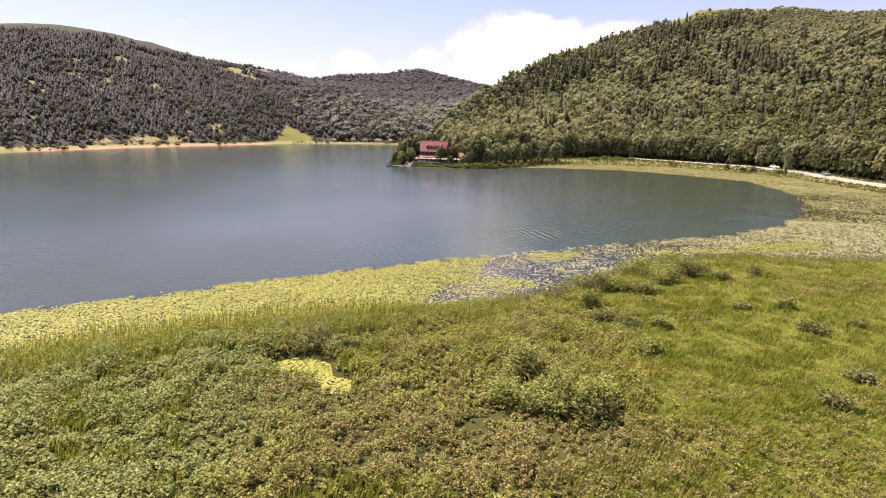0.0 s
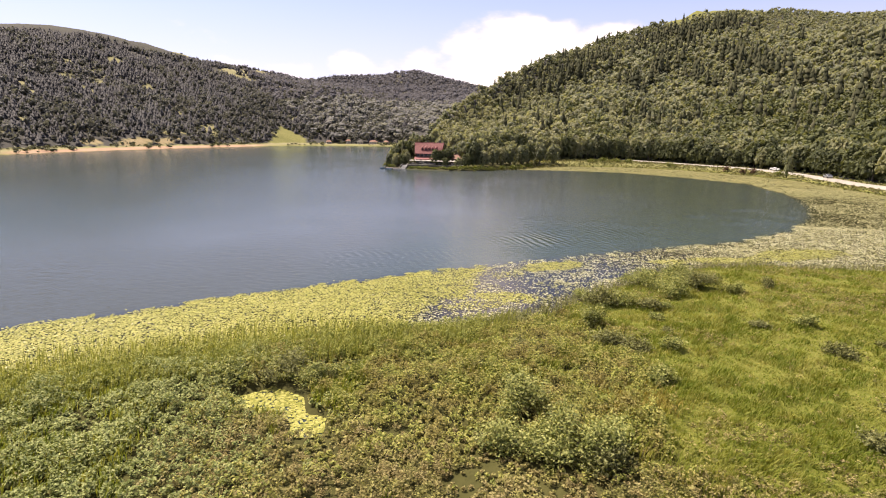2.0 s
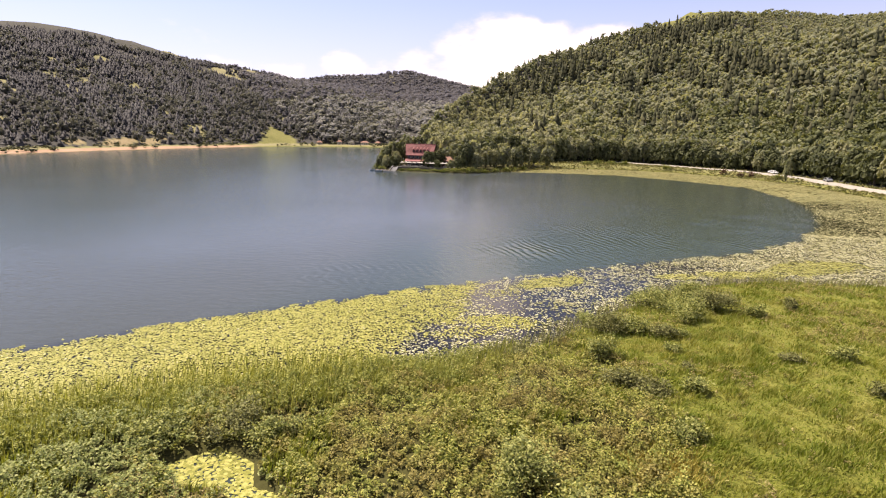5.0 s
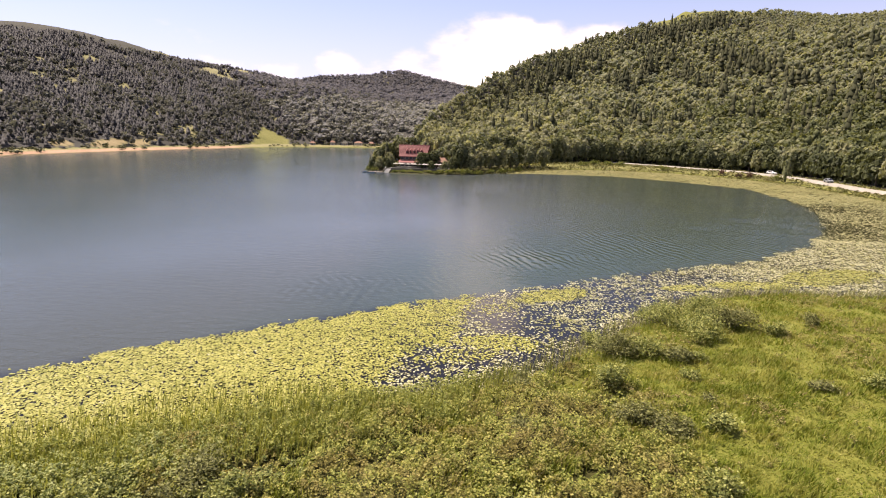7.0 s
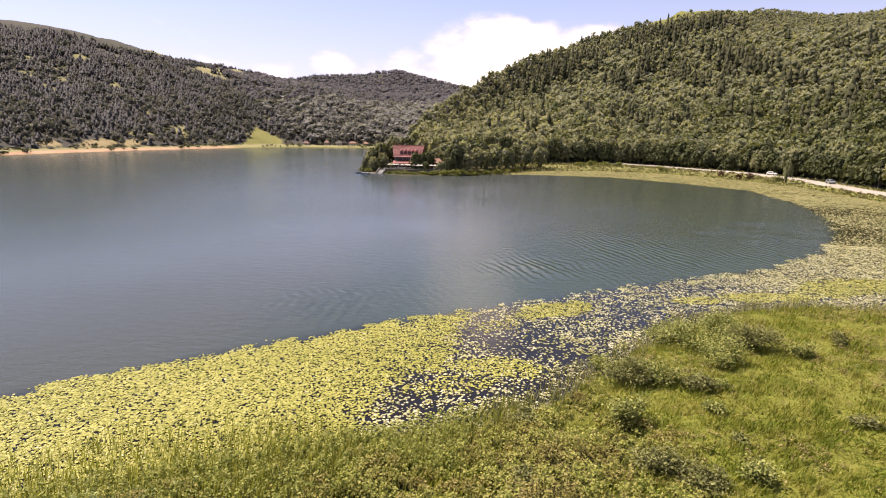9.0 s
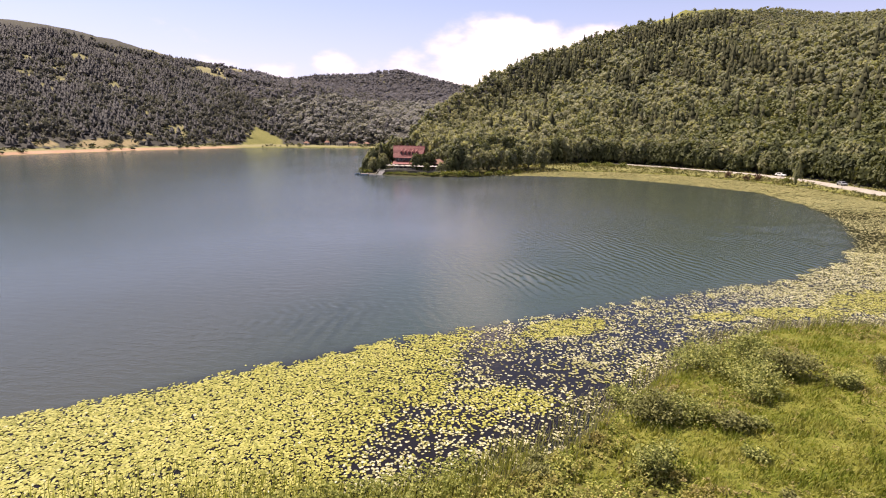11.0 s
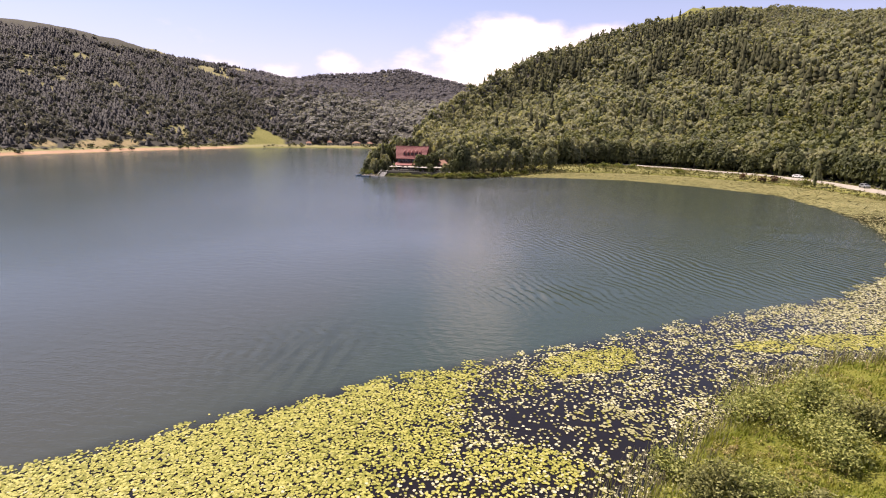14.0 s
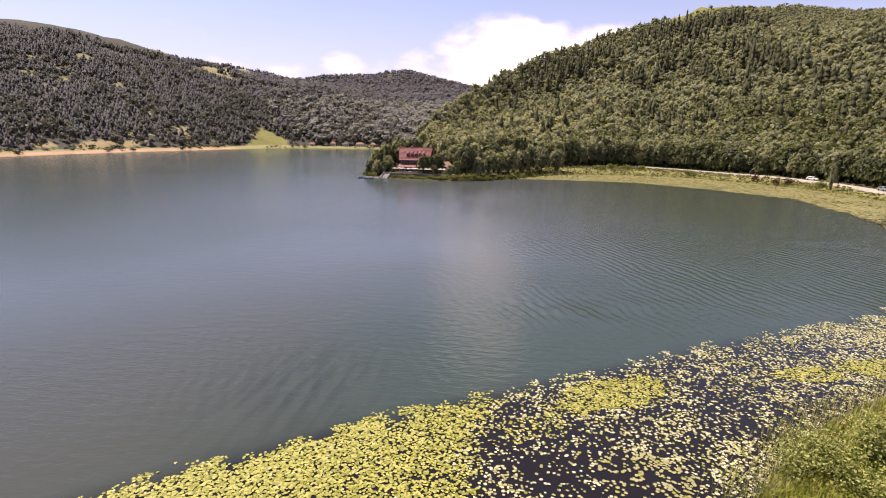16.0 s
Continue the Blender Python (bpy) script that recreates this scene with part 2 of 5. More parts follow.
def ground_material():
    m, nt, out = material("meadow_ground")
    n1 = noise_tex(nt, 0.05, 4)
    n2 = noise_tex(nt, 0.9, 5)
    k = map_range(nt, mixed(nt, "MIX", 0.5, n1, n2), 0.3, 0.7)
    meadow = ramp(nt, k, [(0, (0.068, 0.076, 0.014)), (0.5, (0.12, 0.124, 0.024)), (1, (0.165, 0.158, 0.042))])
    under = ramp(nt, k, [(0, (0.036, 0.035, 0.031)), (1, (0.06, 0.057, 0.05))])
    dry = ramp(nt, k, [(0, (0.13, 0.12, 0.06)), (1, (0.23, 0.205, 0.115))])
    shore = ramp(nt, k, [(0, (0.22, 0.13, 0.08)), (1, (0.34, 0.23, 0.16))])
    # dark olive ground among the lakeside herbs and on the headland
    olive_floor = ramp(nt, k, [(0, (0.022, 0.022, 0.008)), (1, (0.06, 0.055, 0.02))])
    bed = (0.03, 0.03, 0.022)

    def attr(name):
        a = nt.nodes.new("ShaderNodeAttribute")
        a.attribute_name = name
        return a.outputs["Fac"]
    c = mixed(nt, "MIX", attr("woods"), meadow, under)
    c = mixed(nt, "MIX", attr("olive_floor"), c, olive_floor)
    c = mixed(nt, "MIX", attr("dry"), c, dry)
    c = mixed(nt, "MIX", attr("sand"), c, shore)
    c = mixed(nt, "MIX", attr("bed"), c, bed)
    surface(nt, out, c, 0.95, bump(nt, n2, 0.6, 0.3), spec=0.1)
    return m


def water_material():
    m, nt, out = material("lake_water")
    g = nt.nodes.new("ShaderNodeNewGeometry")
    swell = noise_tex(nt, 0.55, 3.0, 0.5, g.outputs["Position"], (1.0, 2.2, 1.0))
    rip = noise_tex(nt, 2.2, 3.0, 0.5, g.outputs["Position"], (1.0, 2.0, 1.0))
    gust = map_range(nt, noise_tex(nt, 0.018, 3.0, 0.5), 0.35, 0.65, 0.22, 0.55)
    rows = nt.nodes.new("ShaderNodeTexWave")
    rows.inputs["Scale"].default_value, rows.inputs["Distortion"].default_value = 0.23, 9.0
    rows.inputs["Detail"].default_value, rows.inputs["Detail Scale"].default_value = 2.0, 0.6
    turned = nt.nodes.new("ShaderNodeMapping")
    turned.inputs["Rotation"].default_value = (0, 0, radians(-27))
    nt.links.new(g.outputs["Position"], turned.inputs[0])
    nt.links.new(turned.outputs[0], rows.inputs["Vector"])
    windy = nt.nodes.new("ShaderNodeAttribute")
    windy.attribute_name = "windy"
    patchy = map_range(nt, noise_tex(nt, 0.05, 2.0, 0.5), 0.36, 0.58, 0.0, 0.85)
    band = mixed(nt, "MULTIPLY", 1.0, patchy, windy.outputs["Fac"])
    h = mixed(nt, "MIX", band, mixed(nt, "MIX", 0.3, swell, rip), rows.outputs["Color"])
    nb = nt.nodes.new("ShaderNodeBump")
    nb.inputs["Distance"].default_value = 0.22
    nt.links.new(h, nb.inputs["Height"])
    tint = ramp(nt, map_range(nt, noise_tex(nt, 0.008, 3.0), 0.35, 0.65), [(0, (0.047, 0.058, 0.065)), (1, (0.053, 0.061, 0.065))])

    def attr(name):
        a = nt.nodes.new("ShaderNodeAttribute")
        a.attribute_name = name
        return a.outputs["Fac"]
    tint = mixed(nt, "MIX", attr("reach"), tint, (0.034, 0.049, 0.048))
    # darker green in the bay stands in for the wooded hill's reflection
    tint = mixed(nt, "MIX", attr("bay"), tint, (0.026, 0.037, 0.031))
    # the lake bed shows through towards the shore: green weed, and bare silt
    silty = mixed(nt, "MIX", attr("silt"), (0.026, 0.039, 0.032), (0.04, 0.043, 0.035))
    tint = mixed(nt, "MIX", attr("shelf"), tint, silty)
    strands = map_range(nt, noise_tex(nt, 1.0, 3.0, 0.5, g.outputs["Position"], (1.3, 0.17, 1.0)), 0.42, 0.62, 0.0, 0.42)
    tint = mixed(nt, "MIX", mixed(nt, "MULTIPLY", 1.0, strands, attr("weed")), tint, (0.009, 0.014, 0.011))
    calm = attr("shallow")
    tint = mixed(nt, "MIX", calm, tint, (0.008, 0.006, 0.0055))
    nt.links.new(mixed(nt, "MIX", calm, gust, (0.12, 0.12, 0.12)), nb.inputs["Strength"])
    p = surface(nt, out, tint, map_range(nt, calm, 0.0, 1.0, 0.12, 0.07), nb.outputs[0], spec=0.5)
    p.inputs["IOR"].default_value = 1.333
    return m


GROUND, WATER = ground_material(), water_material()


# ---- shared mesh helpers ----
def mesh_from(name, verts, faces, mat, smooth=False):
    """One mesh from arrays: verts (n, 3), faces (m, k) with one k, or a list of such arrays."""
    groups = faces if isinstance(faces, list) else [faces]
    me = bpy.data.meshes.new(name)
    verts = np.asarray(verts, np.float32)
    me.vertices.add(len(verts))
    me.vertices.foreach_set("co", verts.ravel())
    loops = np.concatenate([g.ravel() for g in groups]).astype(np.int32)
    counts = np.concatenate([np.full(len(g), g.shape[1]) for g in groups]).astype(np.int32)
    me.loops.add(len(loops))
    me.loops.foreach_set("vertex_index", loops)
    me.polygons.add(len(counts))
    me.polygons.foreach_set("loop_start", (np.cumsum(counts) - counts).astype(np.int32))
    me.polygons.foreach_set("loop_total", counts)
    if smooth:
        me.polygons.foreach_set("use_smooth", np.ones(len(counts), bool))
    me.update(calc_edges=True)
    me.validate()
    me.materials.append(mat)
    return me


def part(name, bm, mat, parent=None, label=""):
    me = bpy.data.meshes.new(name)
    bm.to_mesh(me)
    bm.free()
    me.materials.append(mat)
    ob = new(name, me)
    ob.parent = parent
    if label:
        tagged(ob, label)
    return ob


def spread(template, place, size, turn, lean=None):
    """Copies of a template (verts, faces) at many places, joined: returns verts, faces."""
    tv, tf = template
    n = len(place)
    c, s = np.cos(turn)[:, None], np.sin(turn)[:, None]
    sz = size if size.ndim == 2 else np.repeat(size[:, None], 3, 1)
    x, y, z = tv[None, :, 0] * sz[:, :1], tv[None, :, 1] * sz[:, 1:2], tv[None, :, 2] * sz[:, 2:]
    v = np.stack([x * c - y * s, x * s + y * c, z], 2)
    if lean is not None:
        v[:, :, 0] += v[:, :, 2] * lean[:, :1]
        v[:, :, 1] += v[:, :, 2] * lean[:, 1:]
    v += place[:, None, :]
    f = tf[None] + (np.arange(n) * len(tv))[:, None, None]
    return v.reshape(-1, 3), f.reshape(-1, tf.shape[1])


def joined(pieces):
    vs, fs, k = [], [], 0
    for v, f in pieces:
        vs.append(v)
        fs.append(f + k)
        k += len(v)
    return np.concatenate(vs), np.concatenate(fs)


RNG = np.random.default_rng(7)
LATTICE = np.random.default_rng(3).random((256, 256))


def value_noise(x, y, size):
    x, y = np.asarray(x) / size + 1000.3, np.asarray(y) / size + 1000.7
    i, j = np.floor(x).astype(int), np.floor(y).astype(int)
    u, v = x - i, y - j
    u, v = u * u * (3 - 2 * u), v * v * (3 - 2 * v)
    i0, i1, j0, j1 = i & 255, (i + 1) & 255, j & 255, (j + 1) & 255
    return (LATTICE[i0, j0] * (1 - u) + LATTICE[i1, j0] * u) * (1 - v) + (LATTICE[i0, j1] * (1 - u) + LATTICE[i1, j1] * u) * v


def fractal(x, y, size, octaves=4):
    t, a, w = 0, 1.0, 0
    for k in range(octaves):
        t, w, a = t + a * value_noise(x, y, size / 2 ** k), w + a, a * 0.5
    return t / w


def smooth(a, b, x):
    t = np.clip((x - a) / (b - a), 0, 1)
    return t * t * (3 - 2 * t)


def to_line(x, y, line, closed=False):
    """Distance to a polyline, and the share of the way along it (point index plus fraction)."""
    pts = np.array(line, float)[:, :2]
    best, along = np.full(np.shape(x), 1e9), np.zeros(np.shape(x))
    n = len(pts)
    for k in range(n if closed else n - 1):
        a, b = pts[k], pts[(k + 1) % n]
        d = b - a
        t = np.clip(((x - a[0]) * d[0] + (y - a[1]) * d[1]) / (d @ d), 0, 1)
        r = np.hypot(x - a[0] - t * d[0], y - a[1] - t * d[1])
        hit = r < best
        best, along = np.where(hit, r, best), np.where(hit, k + t, along)
    return best, along


def inside(x, y, poly):
    pts = np.array(poly, float)
    res = np.zeros(np.shape(x), bool)
    for k in range(len(pts)):
        (ax, ay), (bx, by) = pts[k - 1], pts[k]
        cross = ((ay > y) != (by > y)) & (x < (bx - ax) * (y - ay) / (by - ay + 1e-12) + ax)
        res ^= cross
    return res


# ---- the plan: lake, basin, crests ----
SHORE = [(-74, -18), (-47, 14), (-38, 26), (-30, 33.5), (-21, 39.5), (-12, 44.5), (-4, 49), (2, 54.5), (6.5, 61), (11.5, 68), (18, 75.5), (24, 80.5),
         (32, 83.5), (43, 84.5), (55, 87), (80, 95), (104, 125), (112, 160), (110, 195), (105, 252), (90, 280), (68, 302), (40, 309), (14, 304),
         (-6, 284), (-13, 268), (-28, 252), (-43, 246), (-60, 246), (-71, 253), (-80, 276), (-83, 310), (-85, 350), (-92, 410), (-112, 475), (-142, 542),
         (-163, 549), (-200, 535), (-235, 512), (-262, 468), (-277, 420), (-290, 378), (-298, 334), (-303, 288), (-304, 240), (-300, 180), (-270, 90),
         (-210, 20), (-140, -40)]
BASIN = [(420, -300), (270, 50), (160, 140), (128, 198), (123, 230), (120, 272), (104, 306), (80, 332), (58, 352), (22, 346), (-8, 322), (-26, 298), (-40, 288),
         (-66, 290), (-74, 330), (-78, 400), (-100, 480), (-135, 562), (-168, 575), (-205, 562), (-255, 540), (-287, 475), (-303, 420),
         (-318, 378), (-328, 330), (-336, 280), (-348, 200), (-335, 100), (-520, -100), (-900, -700), (900, -700)]
ROAD = [(150, 100), (128, 160), (118, 204), (115, 225), (113, 268), (99, 298), (76, 324), (60, 340), (44, 349)]


def crest_line(rows):
    """Crest points from bearing, rise and distance as seen from the start of the flight."""
    return [(2.5 + r * math.sin(radians(a)), -4 + r * math.cos(radians(a)), 18.6 + r * math.tan(radians(e)) - tree) for a, e, r, tree in rows]


RIGHT_HILL = crest_line([(-15.2, 0.5, 305, 15), (-12.6, 1.9, 335, 14), (-11.2, 2.8, 380, 13), (-8.9, 3.9, 440, 11), (-6.6, 4.8, 500, 10), (-3.8, 5.9, 560, 9), (0, 8.0, 615, 9), (2.7, 8.15, 650, 10),
                         (5.75, 9.5, 695, 9), (9.7, 10.3, 740, 6), (13, 11.2, 775, 4), (17, 10.9, 785, 6), (20.3, 10.65, 785, 8), (23.5, 10.0, 785, 6),
                         (26, 9.8, 775, 6), (33, 10.1, 740, 6), (42, 9.7, 700, 6), (60, 9, 620, 6), (85, 7, 580, 6)])
MIDDLE_HILL = crest_line([(-25.2, 4.3, 1250, 8), (-22.1, 4.95, 1320, 5), (-18.7, 5.1, 1370, 4), (-14.2, 5.62, 1400, 3), (-10.7, 4.75, 1400, 4), (-7.2, 4.1, 1400, 6),
                          (-2, 4.0, 1400, 10), (8, 4.0, 1400, 10)])
LEFT_HILL = crest_line([(-100, 5, 800, 0), (-75, 6.2, 880, 0), (-60, 7.0, 920, 0), (-49.4, 7.45, 950, 0), (-47.2, 7.75, 950, 0), (-44.9, 7.8, 950, 0), (-41.7, 7.55, 950, 0),
                        (-38.3, 6.75, 970, 0), (-35.6, 5.9, 1000, 0), (-33.2, 5.25, 1050, 2), (-29.1, 5.1, 1120, 4), (-25.2, 4.35, 1200, 8)])
POND = [(-18.9, 32.0), (-16.8, 34.3), (-14, 33.4), (-12.9, 31.4), (-11.2, 31.0), (-10.6, 28.8), (-12.3, 28.2), (-13.8, 30.6), (-16.4, 30.4)]


def terrain(x, y):
    """Ground height, with distances to the shore (positive on land) and into the hills."""
    x, y = np.asarray(x, float), np.asarray(y, float)
    ds, _ = to_line(x, y, SHORE, True)
    ds = np.where(inside(x, y, SHORE), -ds, ds)
    df, _ = to_line(x, y, BASIN, True)
    df = np.where(inside(x, y, BASIN), 0, df)
    far_side = smooth(120, 230, y)
    bank = np.where(ds > 0, 0.25 * smooth(0, 1.2, ds) + (0.35 + 0.9 * far_side) * smooth(0, 14, ds), -np.minimum(-ds * 0.07, 3) - 0.04)
    lumps = ((fractal(x, y, 9, 3) - 0.45) * 0.7 + (fractal(x, y, 3.2, 2) - 0.5) * 0.35) * smooth(0.5, 8, ds)
    z = bank + np.maximum(lumps, -0.12)
    hill = np.zeros_like(z)
    for crest, steep, reach in ((RIGHT_HILL, 0.95, 560), (MIDDLE_HILL, 1.05, 900), (LEFT_HILL, 0.92, 900)):
        dc, along = to_line(x, y, crest)
        c = np.array(crest)
        top, weight = 0.0, 1e-12
        for k in np.arange(0, len(c) - 0.99, 0.34):
            px_, py_, pz_ = (np.interp(k, np.arange(len(c)), c[:, i]) for i in range(3))
            w = ((x - px_) ** 2 + (y - py_) ** 2 + 150) ** -2.2
            top, weight = top + w * pz_, weight + w
        h = top / weight
        u = df / (df + dc + 1e-6)
        hill = np.maximum(hill, h * u ** steep * (1 - smooth(0.75 * reach, 1.5 * reach, dc)))
    rough = (fractal(x, y, 130, 4) - 0.5) * np.minimum(hill * 0.35, 22) * (1 - np.clip(hill / 400, 0, 0.6))
    z = z + hill + rough * smooth(0, 60, df)
    dp, _ = to_line(x, y, POND, True)
    dp = np.where(inside(x, y, POND), -dp, dp)
    z = np.where(dp < 0.5, np.minimum(z, -0.2 + 0.5 * smooth(-0.5, 0.5, dp)), z)
    return z, ds, df


# ground sheet: rings that widen with distance
az = np.radians(np.concatenate([np.linspace(-62, 52, 320), np.linspace(52, 298, 70)[1:-1]]))
rad = np.concatenate([np.linspace(6, 110, 105), np.arange(112, 640, 3.2), np.geomspace(645, 4600, 70)])
A, R = np.meshgrid(az, rad)
GX, GY = (R * np.sin(A)).ravel(), (R * np.cos(A)).ravel()
GZ, GDS, GDF = terrain(GX, GY)
na, nr = len(az), len(rad)
ii, jj = np.meshgrid(np.arange(nr - 1), np.arange(na), indexing="ij")
quads = np.stack([ii * na + jj, ii * na + (jj + 1) % na, (ii + 1) * na + (jj + 1) % na, (ii + 1) * na + jj], 2).reshape(-1, 4)
centre = len(GX)
verts = np.vstack([np.stack([GX, GY, GZ], 1), [[0, 0, float(terrain(np.array([0.0]), np.array([0.0]))[0][0])]]])
fan = np.stack([np.full(na, centre), (np.arange(na) + 1) % na, np.arange(na)], 1)
ground = new("ground", mesh_from("ground", verts, [quads[:, ::-1], fan[:, ::-1]], GROUND, True))
tagged(ground, "green lakeside meadow rising into wooded hills", "ground", kind="structure")


LAWN_EDGE = [(-292, 562), (-282, 560), (-266, 556), (-255, 549), (-243, 522), (-273, 495), (-279, 522)]


def LAWN(x, y):
    return inside(x, y, LAWN_EDGE)


CLEARINGS = [(-535, 655, 26, 16), (-512, 690, 22, 14), (-519, 592, 9, 8), (-486, 486, 9, 8), (-470, 423, 8, 7), (-478, 790, 22, 30), (-500, 860, 18, 60), (-524, 930, 26, 70),
             (-237, 690, 26, 7), (-324, 384, 6, 18), (-316, 406, 5, 12), (-334, 350, 5, 9)]


def far_meadow(x, y, z, df):
    """Share of open grass on the hills: bald tops, clearings and the lawn by the far shore."""
    m = smooth(0.72, 0.73, fractal(x, y, 20, 3)) * (x < -150) * (df > 12)
    ragged = 0.75 + 0.9 * (fractal(x, y, 11, 2) - 0.3)
    for ex, ey, rx, ry in CLEARINGS:
        m = np.maximum(m, ((x - ex) / rx) ** 2 + ((y - ey) / ry) ** 2 < ragged)
    dc, along = to_line(x, y, LEFT_HILL)
    bearing, reach = np.degrees(np.arctan2(x - 2.5, y + 4)), np.hypot(x - 2.5, y + 4) + 30 * (fractal(x, y, 25, 2) - 0.5)
    strip = (bearing > -33.4) & (bearing < -25.2) & (reach > np.interp(bearing, [-33.4, -25.2], [868, 822])) & (reach < np.interp(bearing, [-33.4, -25.2], [905, 885]))
    m = np.maximum(m, strip)
    bald = (dc < 40 + 50 * fractal(x, y, 60, 2)) & (along < 8.6) & (along > 0)
    lawn = LAWN(x, y)
    dr, ar = to_line(x, y, RIGHT_HILL)
    top = (dr < 20) & (ar > 9.0) & (ar < 11.4)
    return np.maximum(np.maximum(m, bald), np.maximum(lawn, top)).astype(float)


GM = far_meadow(GX, GY, GZ, GDF)
bald = (to_line(GX, GY, LEFT_HILL)[0] < 120) & (to_line(GX, GY, LEFT_HILL)[1] < 7.6)
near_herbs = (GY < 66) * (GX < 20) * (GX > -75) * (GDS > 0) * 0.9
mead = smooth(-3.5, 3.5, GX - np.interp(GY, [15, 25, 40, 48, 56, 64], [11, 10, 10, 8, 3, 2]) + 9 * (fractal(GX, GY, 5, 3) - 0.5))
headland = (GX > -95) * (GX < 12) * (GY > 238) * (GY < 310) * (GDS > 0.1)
woods = np.clip((GDF > 0) * (1 - GM * (1 - 0.95 * bald)) + 0.8 * headland, 0, 1)
dry = np.clip(smooth(0, 6, GDS) * smooth(130, 200, GY) * (GDF <= 0) * ((GX > 5) * 0.45 + (GX < -95) * 0.8) + (1 - bald) * GM * (GX < -150) * (0.85 - 0.5 * LAWN(GX, GY)) + GM * (GX > 60) * 0.2, 0, 1)
sand = smooth(0.0, 1.0, GDS) * (1 - smooth(9, 16, GDS + 8 * (fractal(GX, GY, 40, 2) - 0.5))) * (GX < -215) * smooth(0.35, 0.6, fractal(GX, GY, 70, 2) + 0.35 * (GX < -255) * (GY < 420) * (GY > 270))
sand = np.maximum(sand, 0.35 * (GM > 0.5) * (GX < -310) * (GX > -350) * (GY < 425))
for key, val in (("woods", woods), ("olive_floor", np.maximum(near_herbs * (1 - mead), 0.9 * headland)), ("dry", dry), ("sand", sand), ("bed", (GDS < 0).astype(float))):
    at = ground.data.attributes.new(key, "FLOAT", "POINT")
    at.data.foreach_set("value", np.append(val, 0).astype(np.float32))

# lake surface
ws, wt = np.concatenate([np.linspace(-420, -90, 30), np.arange(-88, 130, 2.0), np.linspace(132, 220, 12)]), np.concatenate([np.linspace(-110, -2, 12), np.arange(0, 330, 2.0), np.linspace(335, 640, 20)])
wx, wy = np.meshgrid(ws, wt)
wi, wj = np.meshgrid(np.arange(len(wt) - 1), np.arange(len(ws) - 1), indexing="ij")
wn = len(ws)
wq = np.stack([wi * wn + wj, wi * wn + wj + 1, (wi + 1) * wn + wj + 1, (wi + 1) * wn + wj], 2).reshape(-1, 4)
water = new("water", mesh_from("water", np.stack([wx.ravel(), wy.ravel(), np.zeros(wx.size)], 1), wq, WATER, True))
tagged(water, "blue-grey lake water with light wind ripples", "lake", kind="structure")
PADS_OUT = [(-74, 12.5), (-59, 30), (-49, 38.8), (-42, 44.5), (-36, 50.2), (-31, 54.6), (-26.5, 58.9), (-22, 63), (-17, 67.4), (-9, 73.3), (-4, 76.8), (4.9, 83.2), (16.5, 91.5), (24, 96), (36, 104),
            (50, 119), (62, 140), (71, 163), (77, 193), (77, 226), (57, 250), (35, 267), (9, 268), (-13, 265)]
PAD_ZONE = PADS_OUT + [(-6, 290), (14, 310), (40, 315), (70, 308), (95, 285), (111, 255), (118, 195), (120, 158), (108, 118), (83, 90), (56, 82), (43, 80), (32, 79),
                       (24, 77), (18, 72), (11, 65), (6, 58), (2, 52), (-4, 47), (-12, 42), (-21, 36), (-30, 29), (-38, 22), (-47, 10), (-60, -8)]
dz, _ = to_line(wx.ravel(), wy.ravel(), PAD_ZONE, True)
dz = np.where(inside(wx.ravel(), wy.ravel(), PAD_ZONE), dz, -dz)
at = water.data.attributes.new("shallow", "FLOAT", "POINT")
at.data.foreach_set("value", smooth(-0.3, 2.5, dz).astype(np.float32))
wx1, wy1 = wx.ravel(), wy.ravel()
do, _ = to_line(wx1, wy1, PADS_OUT)
at = water.data.attributes.new("shelf", "FLOAT", "POINT")
at.data.foreach_set("value", (smooth(64, 4, do + 14 * (fractal(wx1, wy1, 25, 2) - 0.5)) * smooth(170, 100, wy1)).astype(np.float32))
# where the hill's reflection is painted into the water colour
at = water.data.attributes.new("bay", "FLOAT", "POINT")
at.data.foreach_set("value", (smooth(-14, 40, wx1 + 20 * (fractal(wx1, wy1, 40, 2) - 0.5)) * smooth(330, 270, wy1)).astype(np.float32))
at = water.data.attributes.new("reach", "FLOAT", "POINT")
at.data.foreach_set("value", smooth(-25, -120, wx1 + 20 * (fractal(wx1, wy1, 40, 2) - 0.5)).astype(np.float32))
at = water.data.attributes.new("weed", "FLOAT", "POINT")
at.data.foreach_set("value", np.exp(-(((wx1 + 20.5) / 5.5) ** 2 + ((wy1 - 73) / 9) ** 2)).astype(np.float32))
at = water.data.attributes.new("silt", "FLOAT", "POINT")
at.data.foreach_set("value", smooth(-8, -34, wx1 + 8 * (fractal(wx1, wy1, 12, 2) - 0.5)).astype(np.float32))
at = water.data.attributes.new("windy", "FLOAT", "POINT")
wind = np.exp(-(((wx1 - 38) / 38) ** 2 + ((wy1 - 128) / 42) ** 2)) + 0.6 * np.exp(-(((wx1 - 2) / 10) ** 2 + ((wy1 - 96) / 10) ** 2)) + 0.7 * np.exp(-(((wx1 + 22) / 8) ** 2 + ((wy1 - 74) / 9) ** 2))
at.data.foreach_set("value", np.clip(wind, 0, 1).astype(np.float32))


# ---- woods ----
def ico(level=1):
    bm = bmesh.new()
    bmesh.ops.create_icosphere(bm, subdivisions=level, radius=1)
    v = np.array([p.co[:] for p in bm.verts])
    f = np.array([[p.index for p in q.verts] for q in bm.faces])
    bm.free()
    return v, f


